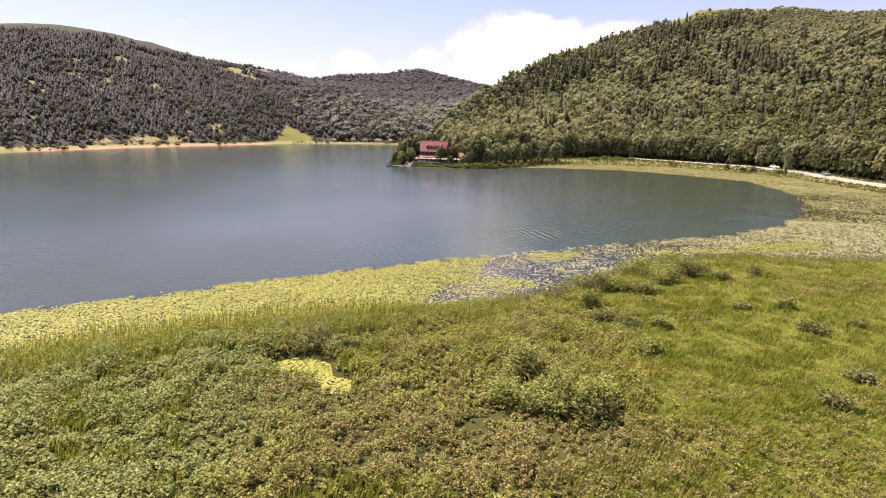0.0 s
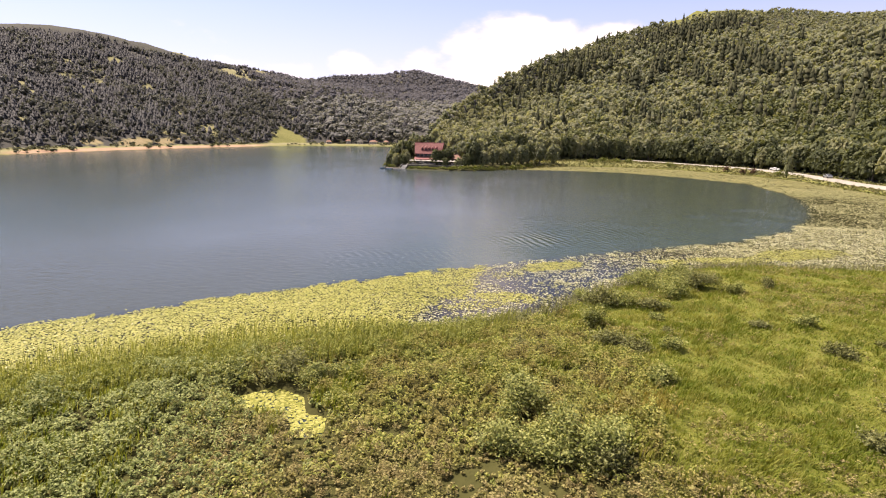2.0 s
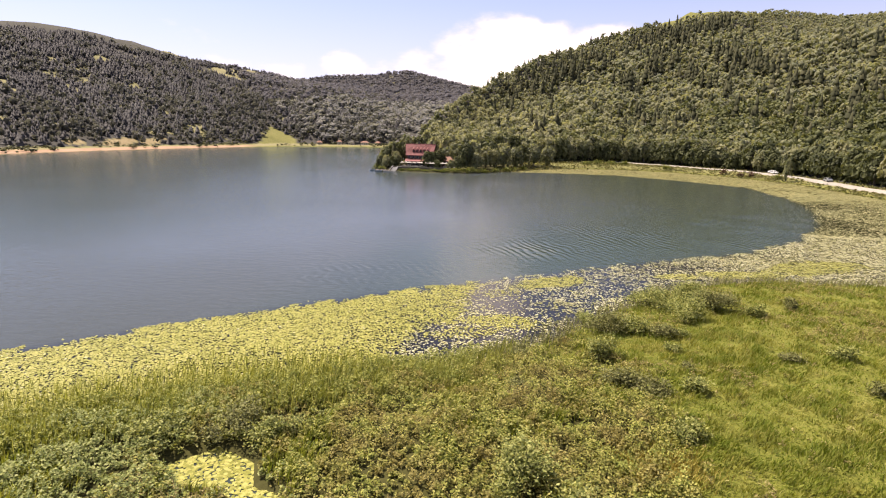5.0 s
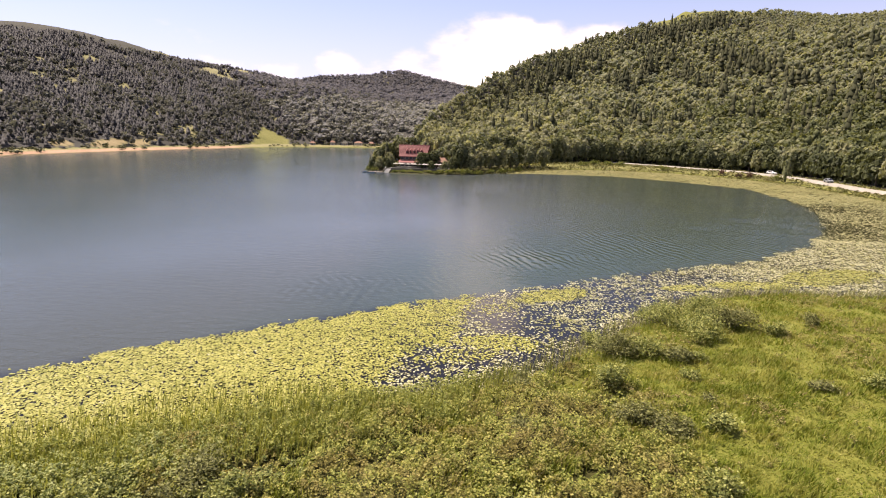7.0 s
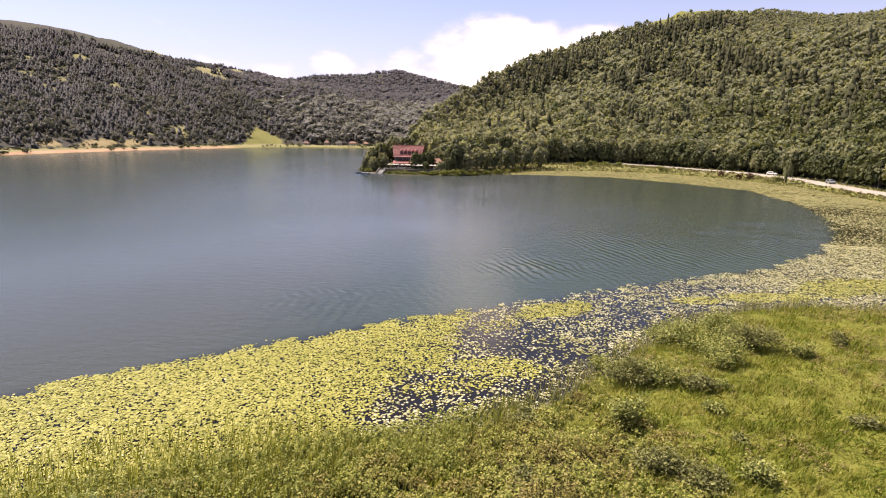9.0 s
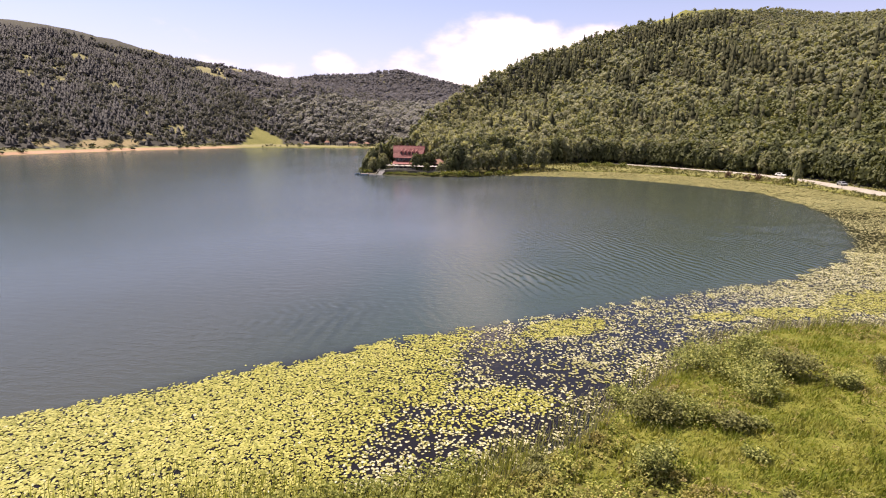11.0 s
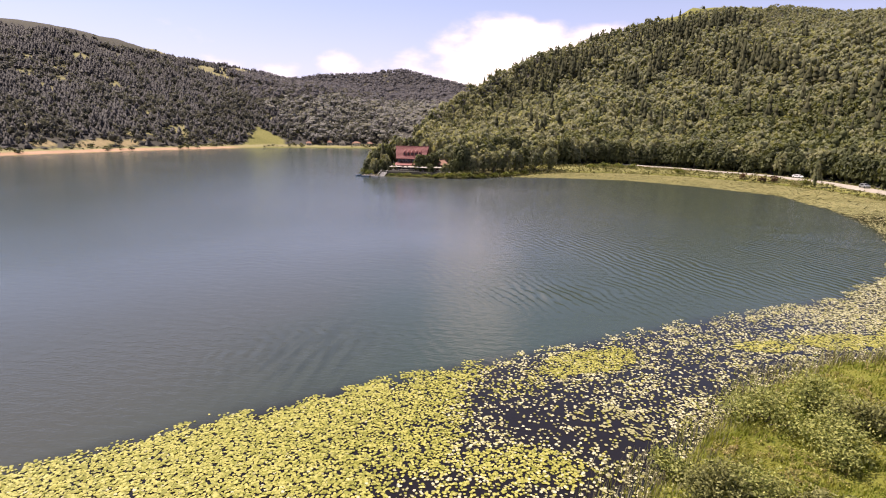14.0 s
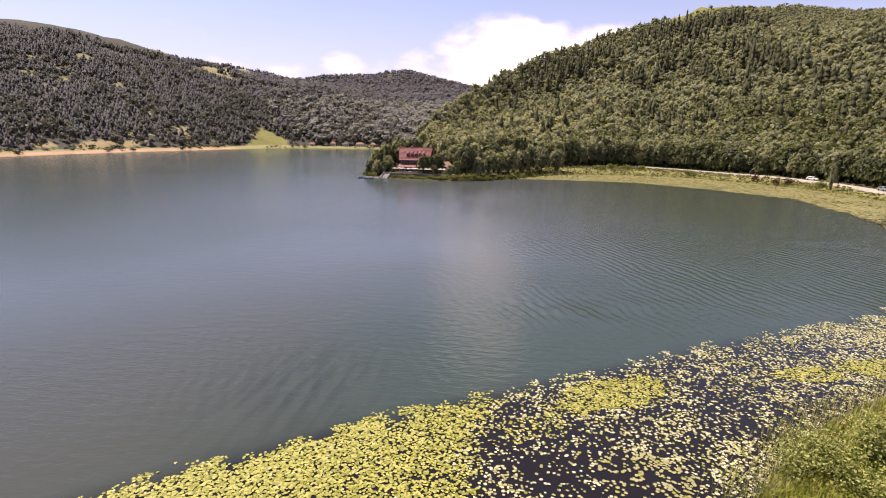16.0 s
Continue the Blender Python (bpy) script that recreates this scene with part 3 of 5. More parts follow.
def crown(rng, lumps, leaves, leaf, core=(0.27, 0.42)):
    """A leafy crown about 2 wide and 2 high round (0, 0, 1): ragged clumps and single leaf sprays."""
    base, tri = ico(1)
    out = []
    for k in range(lumps):
        th, u = rng.random() * 6.28, rng.random() ** 0.6
        zc = 0.35 + 1.35 * (k + 0.5) / lumps
        rr = 0.72 * math.sqrt(max(0.05, 1 - ((zc - 0.9) / 1.15) ** 2)) * u
        s = rng.uniform(*core)
        v = base * (s * rng.uniform(0.75, 1.25, (len(base), 1))) * np.array([1, 1, 0.85])
        out.append((v + [rr * math.cos(th), rr * math.sin(th), zc], tri))
    n = leaves
    d = rng.normal(size=(n, 3))
    d /= np.linalg.norm(d, axis=1)[:, None]
    d[:, 2] = np.where(d[:, 2] < -0.35, -d[:, 2], d[:, 2])
    lobes = 1 + 0.22 * np.sin(3 * np.arctan2(d[:, 1], d[:, 0]) + rng.random() * 6) * np.sin(4 * d[:, 2] + rng.random() * 6)
    c = d * (rng.uniform(0.72, 1.02, n) * lobes)[:, None] * [0.95, 0.95, 1.0] + [0, 0, 0.9]
    nrm = d * 0.8 + rng.normal(size=(n, 3)) * 0.5 + [0, 0, 0.5]
    a = np.cross(nrm, rng.normal(size=(n, 3)))
    a *= (leaf * rng.uniform(0.7, 1.5, n) / (np.linalg.norm(a, axis=1) + 1e-6))[:, None]
    w = np.cross(nrm, a) / (np.linalg.norm(nrm, axis=1) + 1e-6)[:, None]
    v = np.stack([c - a, c - w * 0.8, c + a, c + w * 0.9], 1).reshape(-1, 3)
    k = (np.arange(n) * 4)[:, None]
    out.append((v, np.concatenate([k + [[0, 1, 2]], k + [[0, 2, 3]]])))
    return joined(out)


def spruce(rng, tiers, sides):
    """A conifer 1 high with drooping ragged tiers."""
    out = []
    for k in range(tiers):
        z0 = 0.08 + 0.8 * k / tiers
        top = min(1.0, z0 + 1.5 / tiers)
        r = 0.2 * (1 - 0.86 * k / tiers)
        th = np.arange(sides) * 6.283 / sides + rng.random()
        rr = r * rng.uniform(0.65, 1.25, sides)
        ring = np.stack([rr * np.cos(th), rr * np.sin(th), z0 + rng.uniform(-0.03, 0.03, sides)], 1)
        v = np.vstack([ring, [[0, 0, top]]])
        f = np.array([[i, (i + 1) % sides, sides] for i in range(sides)])
        out.append((v, f))
    return joined(out)


def sites(x0, x1, y0, y1, step, rng):
    gx, gy = np.meshgrid(np.arange(x0, x1, step), np.arange(y0, y1, step))
    x = gx.ravel() + rng.uniform(-0.5, 0.5, gx.size) * step
    y = gy.ravel() + rng.uniform(-0.5, 0.5, gx.size) * step
    a = np.degrees(np.arctan2(x - 0, y - 15))
    keep = (a > -62) & (a < 50)
    return x[keep], y[keep]


def wood(name, label, templates, x, y, z, size, mat, category="trees", soft=False):
    pieces, pick = [], RNG.integers(0, len(templates), len(x))
    for k, t in enumerate(templates):
        s = pick == k
        if s.any():
            pieces.append(spread(t, np.stack([x[s], y[s], z[s]], 1), size[s], RNG.random(s.sum()) * 6.28))
    v, f = joined(pieces)
    return tagged(new(name, mesh_from(name, v, f, mat, soft)), label, category, kind="stuff")


CROWNS = [crown(RNG, 3, 78, 0.17, (0.28, 0.42)) for _ in range(7)]
FAR_CROWNS = [crown(RNG, 2, 30, 0.22, (0.4, 0.54)) for _ in range(6)]
SCRUB = [crown(RNG, 1, 12, 0.3, (0.5, 0.65)) for _ in range(5)]
SPRUCES = [spruce(RNG, 5, 8) for _ in range(4)]
SMALL_SPRUCES = [spruce(RNG, 3, 5) for _ in range(4)]

# broadleaf wood of the near hill, with spruces among it
x, y = sites(-150, 600, 170, 880, 5.9, RNG)
z, ds, df = terrain(x, y)
dc, along = to_line(x, y, RIGHT_HILL)
ok = (df > 3) & ((x > -0.16 * y - 48) | (y < 1.05 * -x + 300)) & (dc < 640) & (far_meadow(x, y, z, df) < 0.5)
rc = np.array(RIGHT_HILL)
ok &= np.hypot(x, y) < np.interp(np.arctan2(x, y), np.arctan2(rc[:, 0], rc[:, 1]), np.hypot(rc[:, 0], rc[:, 1])) + 25
share = 0.04 + 0.3 * smooth(0.56, 0.66, fractal(x + 300, y, 30, 3)) * (along < 12)
# conifer stands: place, half width, half depth, share
for kx, ky, rx, ry, most in ((160, 664, 66, 20, 0.9), (122, 618, 24, 16, 0.45), (178, 520, 13, 28, 0.8), (190, 474, 10, 24, 0.8), (166, 462, 8, 22, 0.75), (70, 536, 12, 11, 0.7),
                             (103, 560, 12, 11, 0.7), (126, 550, 9, 18, 0.75), (137, 520, 9, 16, 0.7), (244, 530, 9, 14, 0.7), (38, 596, 32, 22, 0.6), (0, 568, 36, 28, 0.7),
                             (-32, 528, 24, 28, 0.6), (-14, 366, 22, 12, 0.4), (215, 440, 8, 12, 0.6)):
    far_in = ((x - kx) / rx) ** 2 + ((y - ky) / ry) ** 2 + 0.8 * (fractal(x, y, 9, 2) - 0.5)
    share = np.maximum(share, most * smooth(1.15, 0.75, far_in))
open_scrub = smooth(190, 230, x + 0.25 * (y - 600)) * smooth(150, 100, dc) * (along > 9)
share *= (0.3 + 0.7 * smooth(4, 20, dc)) * (1 - 0.9 * open_scrub)
conifer = RNG.random(len(x)) < share * smooth(25, 70, df)
ok &= (open_scrub < 0.55) | (RNG.random(len(x)) < 0.22)
s = ok & ~conifer
far = np.hypot(x, y) > 470
# random deep green trees, plus darker leaves standing for shade on the right
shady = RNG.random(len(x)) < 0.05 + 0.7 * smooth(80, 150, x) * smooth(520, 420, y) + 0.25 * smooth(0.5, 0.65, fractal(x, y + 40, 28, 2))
# lighter leaf colour on the left flank stands for sunlight
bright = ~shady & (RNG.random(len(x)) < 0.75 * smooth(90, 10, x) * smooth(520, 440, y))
for name, label, pick, kit, mat in (("lit_broadleaf_wood", "olive-green broadleaf trees above the headland, sunlight painted in", s & ~far & bright, CROWNS, LEAF_LIT), ("broadleaf_wood", "dense green broadleaf wood on the hillside", s & ~far & ~shady & ~bright, CROWNS, LEAF_BROAD), ("shaded_deep_green_wood", "deep green broadleaf trees, shade of the right slope painted in", s & ~far & shady, CROWNS, LEAF_SHADED),
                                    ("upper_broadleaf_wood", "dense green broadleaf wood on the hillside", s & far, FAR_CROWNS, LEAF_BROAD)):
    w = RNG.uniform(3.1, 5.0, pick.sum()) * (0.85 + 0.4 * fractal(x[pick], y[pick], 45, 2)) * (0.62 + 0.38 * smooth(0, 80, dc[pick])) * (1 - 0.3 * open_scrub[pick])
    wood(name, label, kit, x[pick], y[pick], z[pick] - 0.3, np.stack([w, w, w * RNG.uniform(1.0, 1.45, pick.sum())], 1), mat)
tall = RNG.random(len(x)) < 0.78
s = ok & conifer & tall
h = RNG.uniform(13, 21, s.sum()) * (0.85 + 0.5 * fractal(x[s], y[s], 40, 2)) * (0.5 + 0.5 * smooth(0, 60, dc[s]))
wood("spruce_wood", "dark spruces scattered through the hillside wood", SPRUCES, x[s], y[s], z[s] - 0.5, np.stack([h, h, h], 1), NEEDLE)
s = ok & conifer & ~tall
w = RNG.uniform(2.2, 3.4, s.sum())
wood("pine_wood", "dark pines scattered through the hillside wood", FAR_CROWNS, x[s], y[s], z[s] - 0.3, np.stack([w, w, w * RNG.uniform(1.1, 1.7, s.sum())], 1), NEEDLE)

# low scrub that closes the crest
x, y = sites(-150, 460, 300, 840, 3.9, RNG)
z, ds, df = terrain(x, y)
dc, along = to_line(x, y, RIGHT_HILL)
ok = ((dc < 42) | (smooth(190, 230, x + 0.25 * (y - 600)) * smooth(150, 100, dc) * (along > 9) > 0.5)) & (df > 5) & (far_meadow(x, y, z, df) < 0.5) & (np.hypot(x, y) < np.interp(np.arctan2(x, y), np.arctan2(rc[:, 0], rc[:, 1]), np.hypot(rc[:, 0], rc[:, 1])) + 12)
w = RNG.uniform(1.4, 2.5, ok.sum())
wood("crest_scrub", "light green scrub along the hill's crest", SCRUB, x[ok], y[ok], z[ok] - 0.3, np.stack([w, w, w * 0.9], 1), LEAF_BROAD)

# conifer wood of the left hill
x, y = sites(-1300, -150, 180, 1250, 4.4, RNG)
z, ds, df = terrain(x, y)
dl, al = to_line(x, y, LEFT_HILL)
thin = smooth(0, 45, df) * 0.5 + 0.5
ok = (df > 2) & (far_meadow(x, y, z, df) < 0.5) & (np.hypot(x, y) < np.interp(np.degrees(np.arctan2(x, y)), [-62, -33, -25], [975, 1060, 1210])) & (RNG.random(len(x)) < thin)
ok &= (y < 1.05 * -x + 620)
patch = fractal(x, y, 60, 3)
light = ok & (RNG.random(len(x)) < 0.04 + 0.4 * smooth(0.52, 0.64, fractal(x + 900, y, 45, 3)) + 0.3 * smooth(-470, -320, x) + 0.25 * (1 - smooth(0, 60, df)))
ok &= ~light & (RNG.random(len(x)) < 0.72 + 0.5 * patch)
w = RNG.uniform(1.6, 3.4, light.sum())
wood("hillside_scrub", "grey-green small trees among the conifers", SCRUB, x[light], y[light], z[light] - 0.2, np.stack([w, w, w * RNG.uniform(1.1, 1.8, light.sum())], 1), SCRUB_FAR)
h = RNG.uniform(5, 9, ok.sum()) * (0.65 + 0.7 * fractal(x[ok] + 50, y[ok], 30, 2))
# painted haze grows towards the valley: the greyer needles take over
haze_side = RNG.random(ok.sum()) < smooth(-560, -330, x[ok])
xs, ys, zs = x[ok], y[ok], z[ok] - 0.5
for name, label, pick, mat in (("conifer_wood", "dark conifer wood covering the far hillside", ~haze_side, NEEDLE_FAR), ("haze_grey_conifer_wood", "conifer wood towards the valley, greyed with painted haze", haze_side, NEEDLE_HAZE_GREY)):
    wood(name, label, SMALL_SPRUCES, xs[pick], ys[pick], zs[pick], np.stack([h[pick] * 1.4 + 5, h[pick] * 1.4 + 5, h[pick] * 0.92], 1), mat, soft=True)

# mixed wood of the hill behind
x, y = sites(-700, 250, 560, 1440, 10.0, RNG)
z, ds, df = terrain(x, y)
dm, am = to_line(x, y, MIDDLE_HILL)
ok = (df > 4) & (y >= 1.05 * -x + 620 - 330) & (far_meadow(x, y, z, df) < 0.5) & (np.degrees(np.arctan2(x, y)) < -6) & (np.degrees(np.arctan2(x, y)) > -31)
upper = ok & (z + 30 * (fractal(x, y, 70, 3) - 0.5) > 52)
w = RNG.uniform(4.4, 7.0, len(x))
FAR_LUMPS = [crown(RNG, 1, 10, 0.28, (0.5, 0.65)) for _ in range(5)]
# both leaf colours carry the haze of the hill behind
for name, label, pick, mat, high in (("mixed_wood", "mixed wood on the hill behind the lake, haze painted in", ok & ~upper, WOOD_FAR, 0.75), ("upper_conifer_wood", "dark conifers over the hill behind, haze painted in", upper, NEEDLE_HAZE, 0.8)):
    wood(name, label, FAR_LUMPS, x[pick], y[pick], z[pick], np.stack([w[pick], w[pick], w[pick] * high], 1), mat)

# ---- plants by the water ----

def leaf_quads(c, long, wide, up, rng):
    """Pointed leaves at the places c, tilted at random about the upright."""
    n = len(c)
    nrm = rng.normal(size=(n, 3)) + [0, 0, up]
    nrm /= np.linalg.norm(nrm, axis=1)[:, None]
    a = np.cross(nrm, rng.normal(size=(n, 3)))
    a /= np.linalg.norm(a, axis=1)[:, None] + 1e-9
    b = np.cross(nrm, a)
    a, b = a * np.reshape(long, (-1, 1)), b * np.reshape(wide, (-1, 1))
    v = np.stack([c - a, c + b + a * 0.15, c + a, c - b + a * 0.15], 1).reshape(-1, 3)
    return v, np.arange(4 * n).reshape(-1, 4)


def herbs(x, y, z, tall, broad, per, leaf, rng, up=2.2):
    """Leafy herbs: a dome of leaves on each spot."""
    n = len(x)
    th, rr = rng.random((n, per)) * 6.283, np.sqrt(rng.random((n, per)))
    hh = rng.random((n, per)) ** 0.6
    r = broad[:, None] * rr * (1 - 0.45 * hh)
    c = np.stack([x[:, None] + r * np.cos(th), y[:, None] + r * np.sin(th), z[:, None] + tall[:, None] * (0.1 + hh * (1 - 0.35 * rr))], 2).reshape(-1, 3)
    s = leaf * rng.uniform(0.6, 1.4, len(c))
    return leaf_quads(c, s, s * 0.55, up, rng)


def blades(x, y, z, tall, wide, bend, rng, turn=None):
    """Narrow blades that bend over downwind."""
    n = len(x)
    th = rng.random(n) * 6.283
    w = np.stack([np.cos(th), np.sin(th)], 1) * wide[:, None] * 0.5
    p = np.stack([x, y], 1)
    z0 = z - 0.03
    m, t = p + bend * 0.35, p + bend
    col = lambda q, h: np.stack([q[:, 0], q[:, 1], h], 1)
    v = np.stack([col(p - w, z0), col(p + w, z0), col(m - w * 0.8, z0 + tall * 0.62), col(m + w * 0.8, z0 + tall * 0.62), col(t, z0 + tall)], 1)
    k = (np.arange(n) * 5)[:, None]
    return v.reshape(-1, 3), [k + [[0, 1, 3, 2]], k + [[2, 3, 4]]]


def land_spots(x0, x1, y0, y1, per_m2, rng):
    n = int((x1 - x0) * (y1 - y0) * per_m2)
    x, y = rng.uniform(x0, x1, n), rng.uniform(y0, y1, n)
    a = np.degrees(np.arctan2(x - 2.5, y + 6))
    k = (a > -54) & (a < 33)
    return x[k], y[k]


def meadow_share(x, y):
    edge = np.interp(y, [15, 25, 40, 48, 56, 64], [11, 10, 10, 8, 3, 2])
    return smooth(-3.5, 3.5, x - edge + 9 * (fractal(x, y, 5, 3) - 0.5))


def brown_share(x, y):
    a = 1.3 * np.exp(-(((x + 4) / 11) ** 2 + ((y - 23) / 5.5) ** 2)) + 0.8 * np.exp(-(((x + 12) / 5) ** 2 + ((y - 28.5) / 2.2) ** 2))
    b = 0.9 * np.exp(-(((x - 7) / 5) ** 2 + ((y - 24) / 4) ** 2)) + 0.5 * np.exp(-(((x - 3) / 5) ** 2 + ((y - 43) / 4) ** 2))
    return np.clip(a + b + 0.9 * (fractal(x, y, 7, 3) - 0.55), 0, 1)


def pond_far(x, y, d):
    dp, _ = to_line(x, y, POND, True)
    return (dp > d) & ~inside(x, y, POND)


rng = np.random.default_rng(11)
x, y = land_spots(-52, 18, 10, 64, 10.0, rng)
z, ds, df = terrain(x, y)
k = (ds > 0.6) & (rng.random(len(x)) > meadow_share(x, y)) & pond_far(x, y, 0.25)
k &= rng.random(len(x)) < 0.75 + 0.4 * fractal(x, y, 2.2, 2)
x, y, z, ds = x[k], y[k], z[k], ds[k]
hump = smooth(0.2, 0.8, fractal(x, y, 2.4, 3))
tall = 0.3 + 1.0 * hump * rng.uniform(0.7, 1.2, len(x))
broad = 0.2 + 0.3 * hump
brown = rng.random(len(x)) < brown_share(x, y)
grey = ~brown & (rng.random(len(x)) < smooth(-10, -22, x + 0.25 * (y - 30) + 8 * (fractal(x, y, 8, 2) - 0.5)))
for name, label, pick, mat, per, leaf in (
        ("leafy_herbs", "knee-high green leafy herbs by the lake", ~brown & ~grey, HERB, 23, 0.083),
        ("grey_green_herbs", "waist-high grey-green broad-leaved herbs", grey, HERB_GREY, 23, 0.088),
        ("heath_herbs", "low brownish heath-like herbs", brown, HERB_BROWN, 23, 0.075)):
    v, f = herbs(x[pick], y[pick], z[pick], tall[pick] * (0.75 if mat is HERB_BROWN else 1), broad[pick], per, leaf, rng)
    tagged(new(name, mesh_from(name, v, f, mat)), label, "herbs", kind="stuff")

# meadow grass, combed by the wind
x, y = land_spots(-2, 70, 12, 92, 105, rng)
k = rng.random(len(x)) < 1.15 - 0.011 * y
x, y = x[k], y[k]
z, ds, df = terrain(x, y)
k = (ds > 0.1) & (rng.random(len(x)) < meadow_share(x, y))
x, y, z = x[k], y[k], z[k]
tuft = smooth(0.25, 0.75, fractal(x, y, 1.5, 3))
tall = (0.12 + 0.36 * tuft) * rng.uniform(0.6, 1.35, len(x))
gust = fractal(x + 50, y, 6, 2)
bend = np.stack([tall * (0.05 + 0.45 * gust), tall * (0.5 - 0.9 * fractal(x, y + 90, 4, 2))], 1) + rng.normal(size=(len(x), 2)) * 0.2
v, f = blades(x, y, z, tall, 0.03 + 0.024 * rng.random(len(x)) + 0.0005 * y, bend, rng)
tagged(new("meadow_grass", mesh_from("meadow_grass", v, f, GRASS)), "long soft meadow grass bent by wind", "grass", kind="stuff")

x, y = land_spots(8, 60, 14, 84, 5.0, rng)
z, ds, df = terrain(x, y)
k = (ds > 1) & (rng.random(len(x)) < smooth(0.5, 0.66, fractal(x + 20, y, 6, 3)) * meadow_share(x, y) + 0.05)
x, y, z = x[k], y[k], z[k]
v, f = herbs(x, y, z, rng.uniform(0.25, 0.55, len(x)), rng.uniform(0.2, 0.4, len(x)), 18, 0.07, rng)
tagged(new("meadow_herbs", mesh_from("meadow_herbs", v, f, HERB_BROWN)), "low olive-brown herbs among the meadow grass", "herbs", kind="stuff")
x, y = land_spots(-46, 12, 14, 60, 34, rng)
z, ds, df = terrain(x, y)
k = (ds > 1) & pond_far(x, y, 0.4) & (rng.random(len(x)) < np.maximum(smooth(0.56, 0.68, fractal(x - 30, y + 11, 4.5, 3)), 1.0 * (((x + 21) / 3.2) ** 2 + ((y - 18) / 1.3) ** 2 < 0.5 + fractal(x, y, 1.2, 2))) * (1 - meadow_share(x, y)))
x, y, z = x[k], y[k], z[k]
tall = rng.uniform(0.5, 1.0, len(x))
v, f = blades(x, y, z, tall, 0.05 + 0.03 * rng.random(len(x)), np.stack([tall * rng.uniform(0, 0.6, len(x)), tall * rng.uniform(-0.3, 0.3, len(x))], 1), rng)
tagged(new("sedge_tufts", mesh_from("sedge_tufts", v, f, GRASS)), "lime-green sedge tufts among the herbs", "grass", kind="stuff")

# a patch of dry yellow grass
x, y = rng.normal(8.5, 1.3, 3000), rng.normal(36.8, 1.1, 3000)
z, ds, df = terrain(x, y)
STRAW = foliage("straw_grass", [(0, (0.19, 0.155, 0.035)), (0.5, (0.31, 0.255, 0.062)), (1, (0.4, 0.34, 0.1))], 0.5, 2.0, 0.3, island=0.6)
tall = rng.uniform(0.3, 0.65, len(x))
v, f = blades(x, y, z, tall, 0.045 + 0.03 * rng.random(len(x)), np.stack([tall * rng.uniform(-0.2, 0.6, len(x)), tall * rng.uniform(-0.4, 0.4, len(x))], 1), rng)
tagged(new("straw_grass_patch", mesh_from("straw_grass_patch", v, f, STRAW)), "orange-yellow patch of dry grass in the meadow", "grass", kind="stuff")

# reeds along the water's edge
x, y = land_spots(-62, 60, 0, 95, 60, rng)
z, ds, df = terrain(x, y)
left = smooth(4, -6, x)
wade = np.interp(x, [-17, -7], [8.5, 2.2])
share = smooth(0, 1, (ds + 3 * (fractal(x, y, 4, 2) - 0.5) + wade) / (wade - 1)) ** 1.3 * (1 - smooth(2.0, 5.5, ds)) * left + 0.5 * smooth(-3.0, -0.2, ds + 2 * (fractal(x, y, 3, 2) - 0.5)) * (1 - smooth(0.3, 2.0, ds)) * (1 - left)
k = rng.random(len(x)) < share * 0.75
x, y, z, ds = x[k], y[k], np.maximum(z[k], -0.25), ds[k]
tall = rng.uniform(0.8, 1.5, len(x)) * (0.7 + 0.5 * fractal(x, y, 3, 2)) * np.where(x > 0, 0.75, 1.0)
bend = np.stack([tall * rng.uniform(0.0, 0.35, len(x)), tall * rng.uniform(-0.2, 0.2, len(x))], 1)
DRY_REED = foliage("dry_reed", [(0, (0.1, 0.09, 0.06)), (0.5, (0.19, 0.175, 0.115)), (1, (0.3, 0.28, 0.19))], 0.3, 1.0, 0.2, island=0.6)
dead = rng.random(len(x)) < 0.65 * smooth(-4, 6, x)
for name, label, pick, mat in (("reed_belt", "belt of upright green reeds in shallow water", ~dead, REED), ("dry_reed_fringe", "fringe of dry grey reeds beside the lilies", dead, DRY_REED)):
    v, f = blades(x[pick], y[pick], z[pick], tall[pick], 0.03 + 0.03 * rng.random(pick.sum()), bend[pick], rng)
    tagged(new(name, mesh_from(name, v, f, mat)), label, "reeds", kind="stuff")
x, y = land_spots(-62, -3, 0, 60, 7, rng)
z, ds, df = terrain(x, y)
k = (ds > -2.2) & (ds < 4) & pond_far(x, y, 0.2)
x, y, z = x[k], y[k], np.maximum(z[k], 0)
v, f = herbs(x, y, z, 0.7 + 0.6 * fractal(x, y, 3, 2), np.full(len(x), 0.3), 16, 0.09, rng)
tagged(new("reed_leaves", mesh_from("reed_leaves", v, f, REED)), "grey-green leaves between the reeds", "reeds", kind="stuff")

# water lilies
HEX = np.array([[math.cos(t), math.sin(t), 0.0] for t in np.radians([8, 60, 118, 180, 240, 300, 352])] + [[0.12, 0, 0.0]])
HEXF = np.array([[7, 0, 1], [7, 1, 2], [7, 2, 3], [7, 3, 4], [7, 4, 5], [7, 5, 6]])

DISC = np.array([[math.cos(t), math.sin(t) * 0.9, 0.0] for t in np.radians([0, 72, 144, 216, 288])])
DISCF = np.array([[0, 1, 2], [0, 2, 3], [0, 3, 4]])


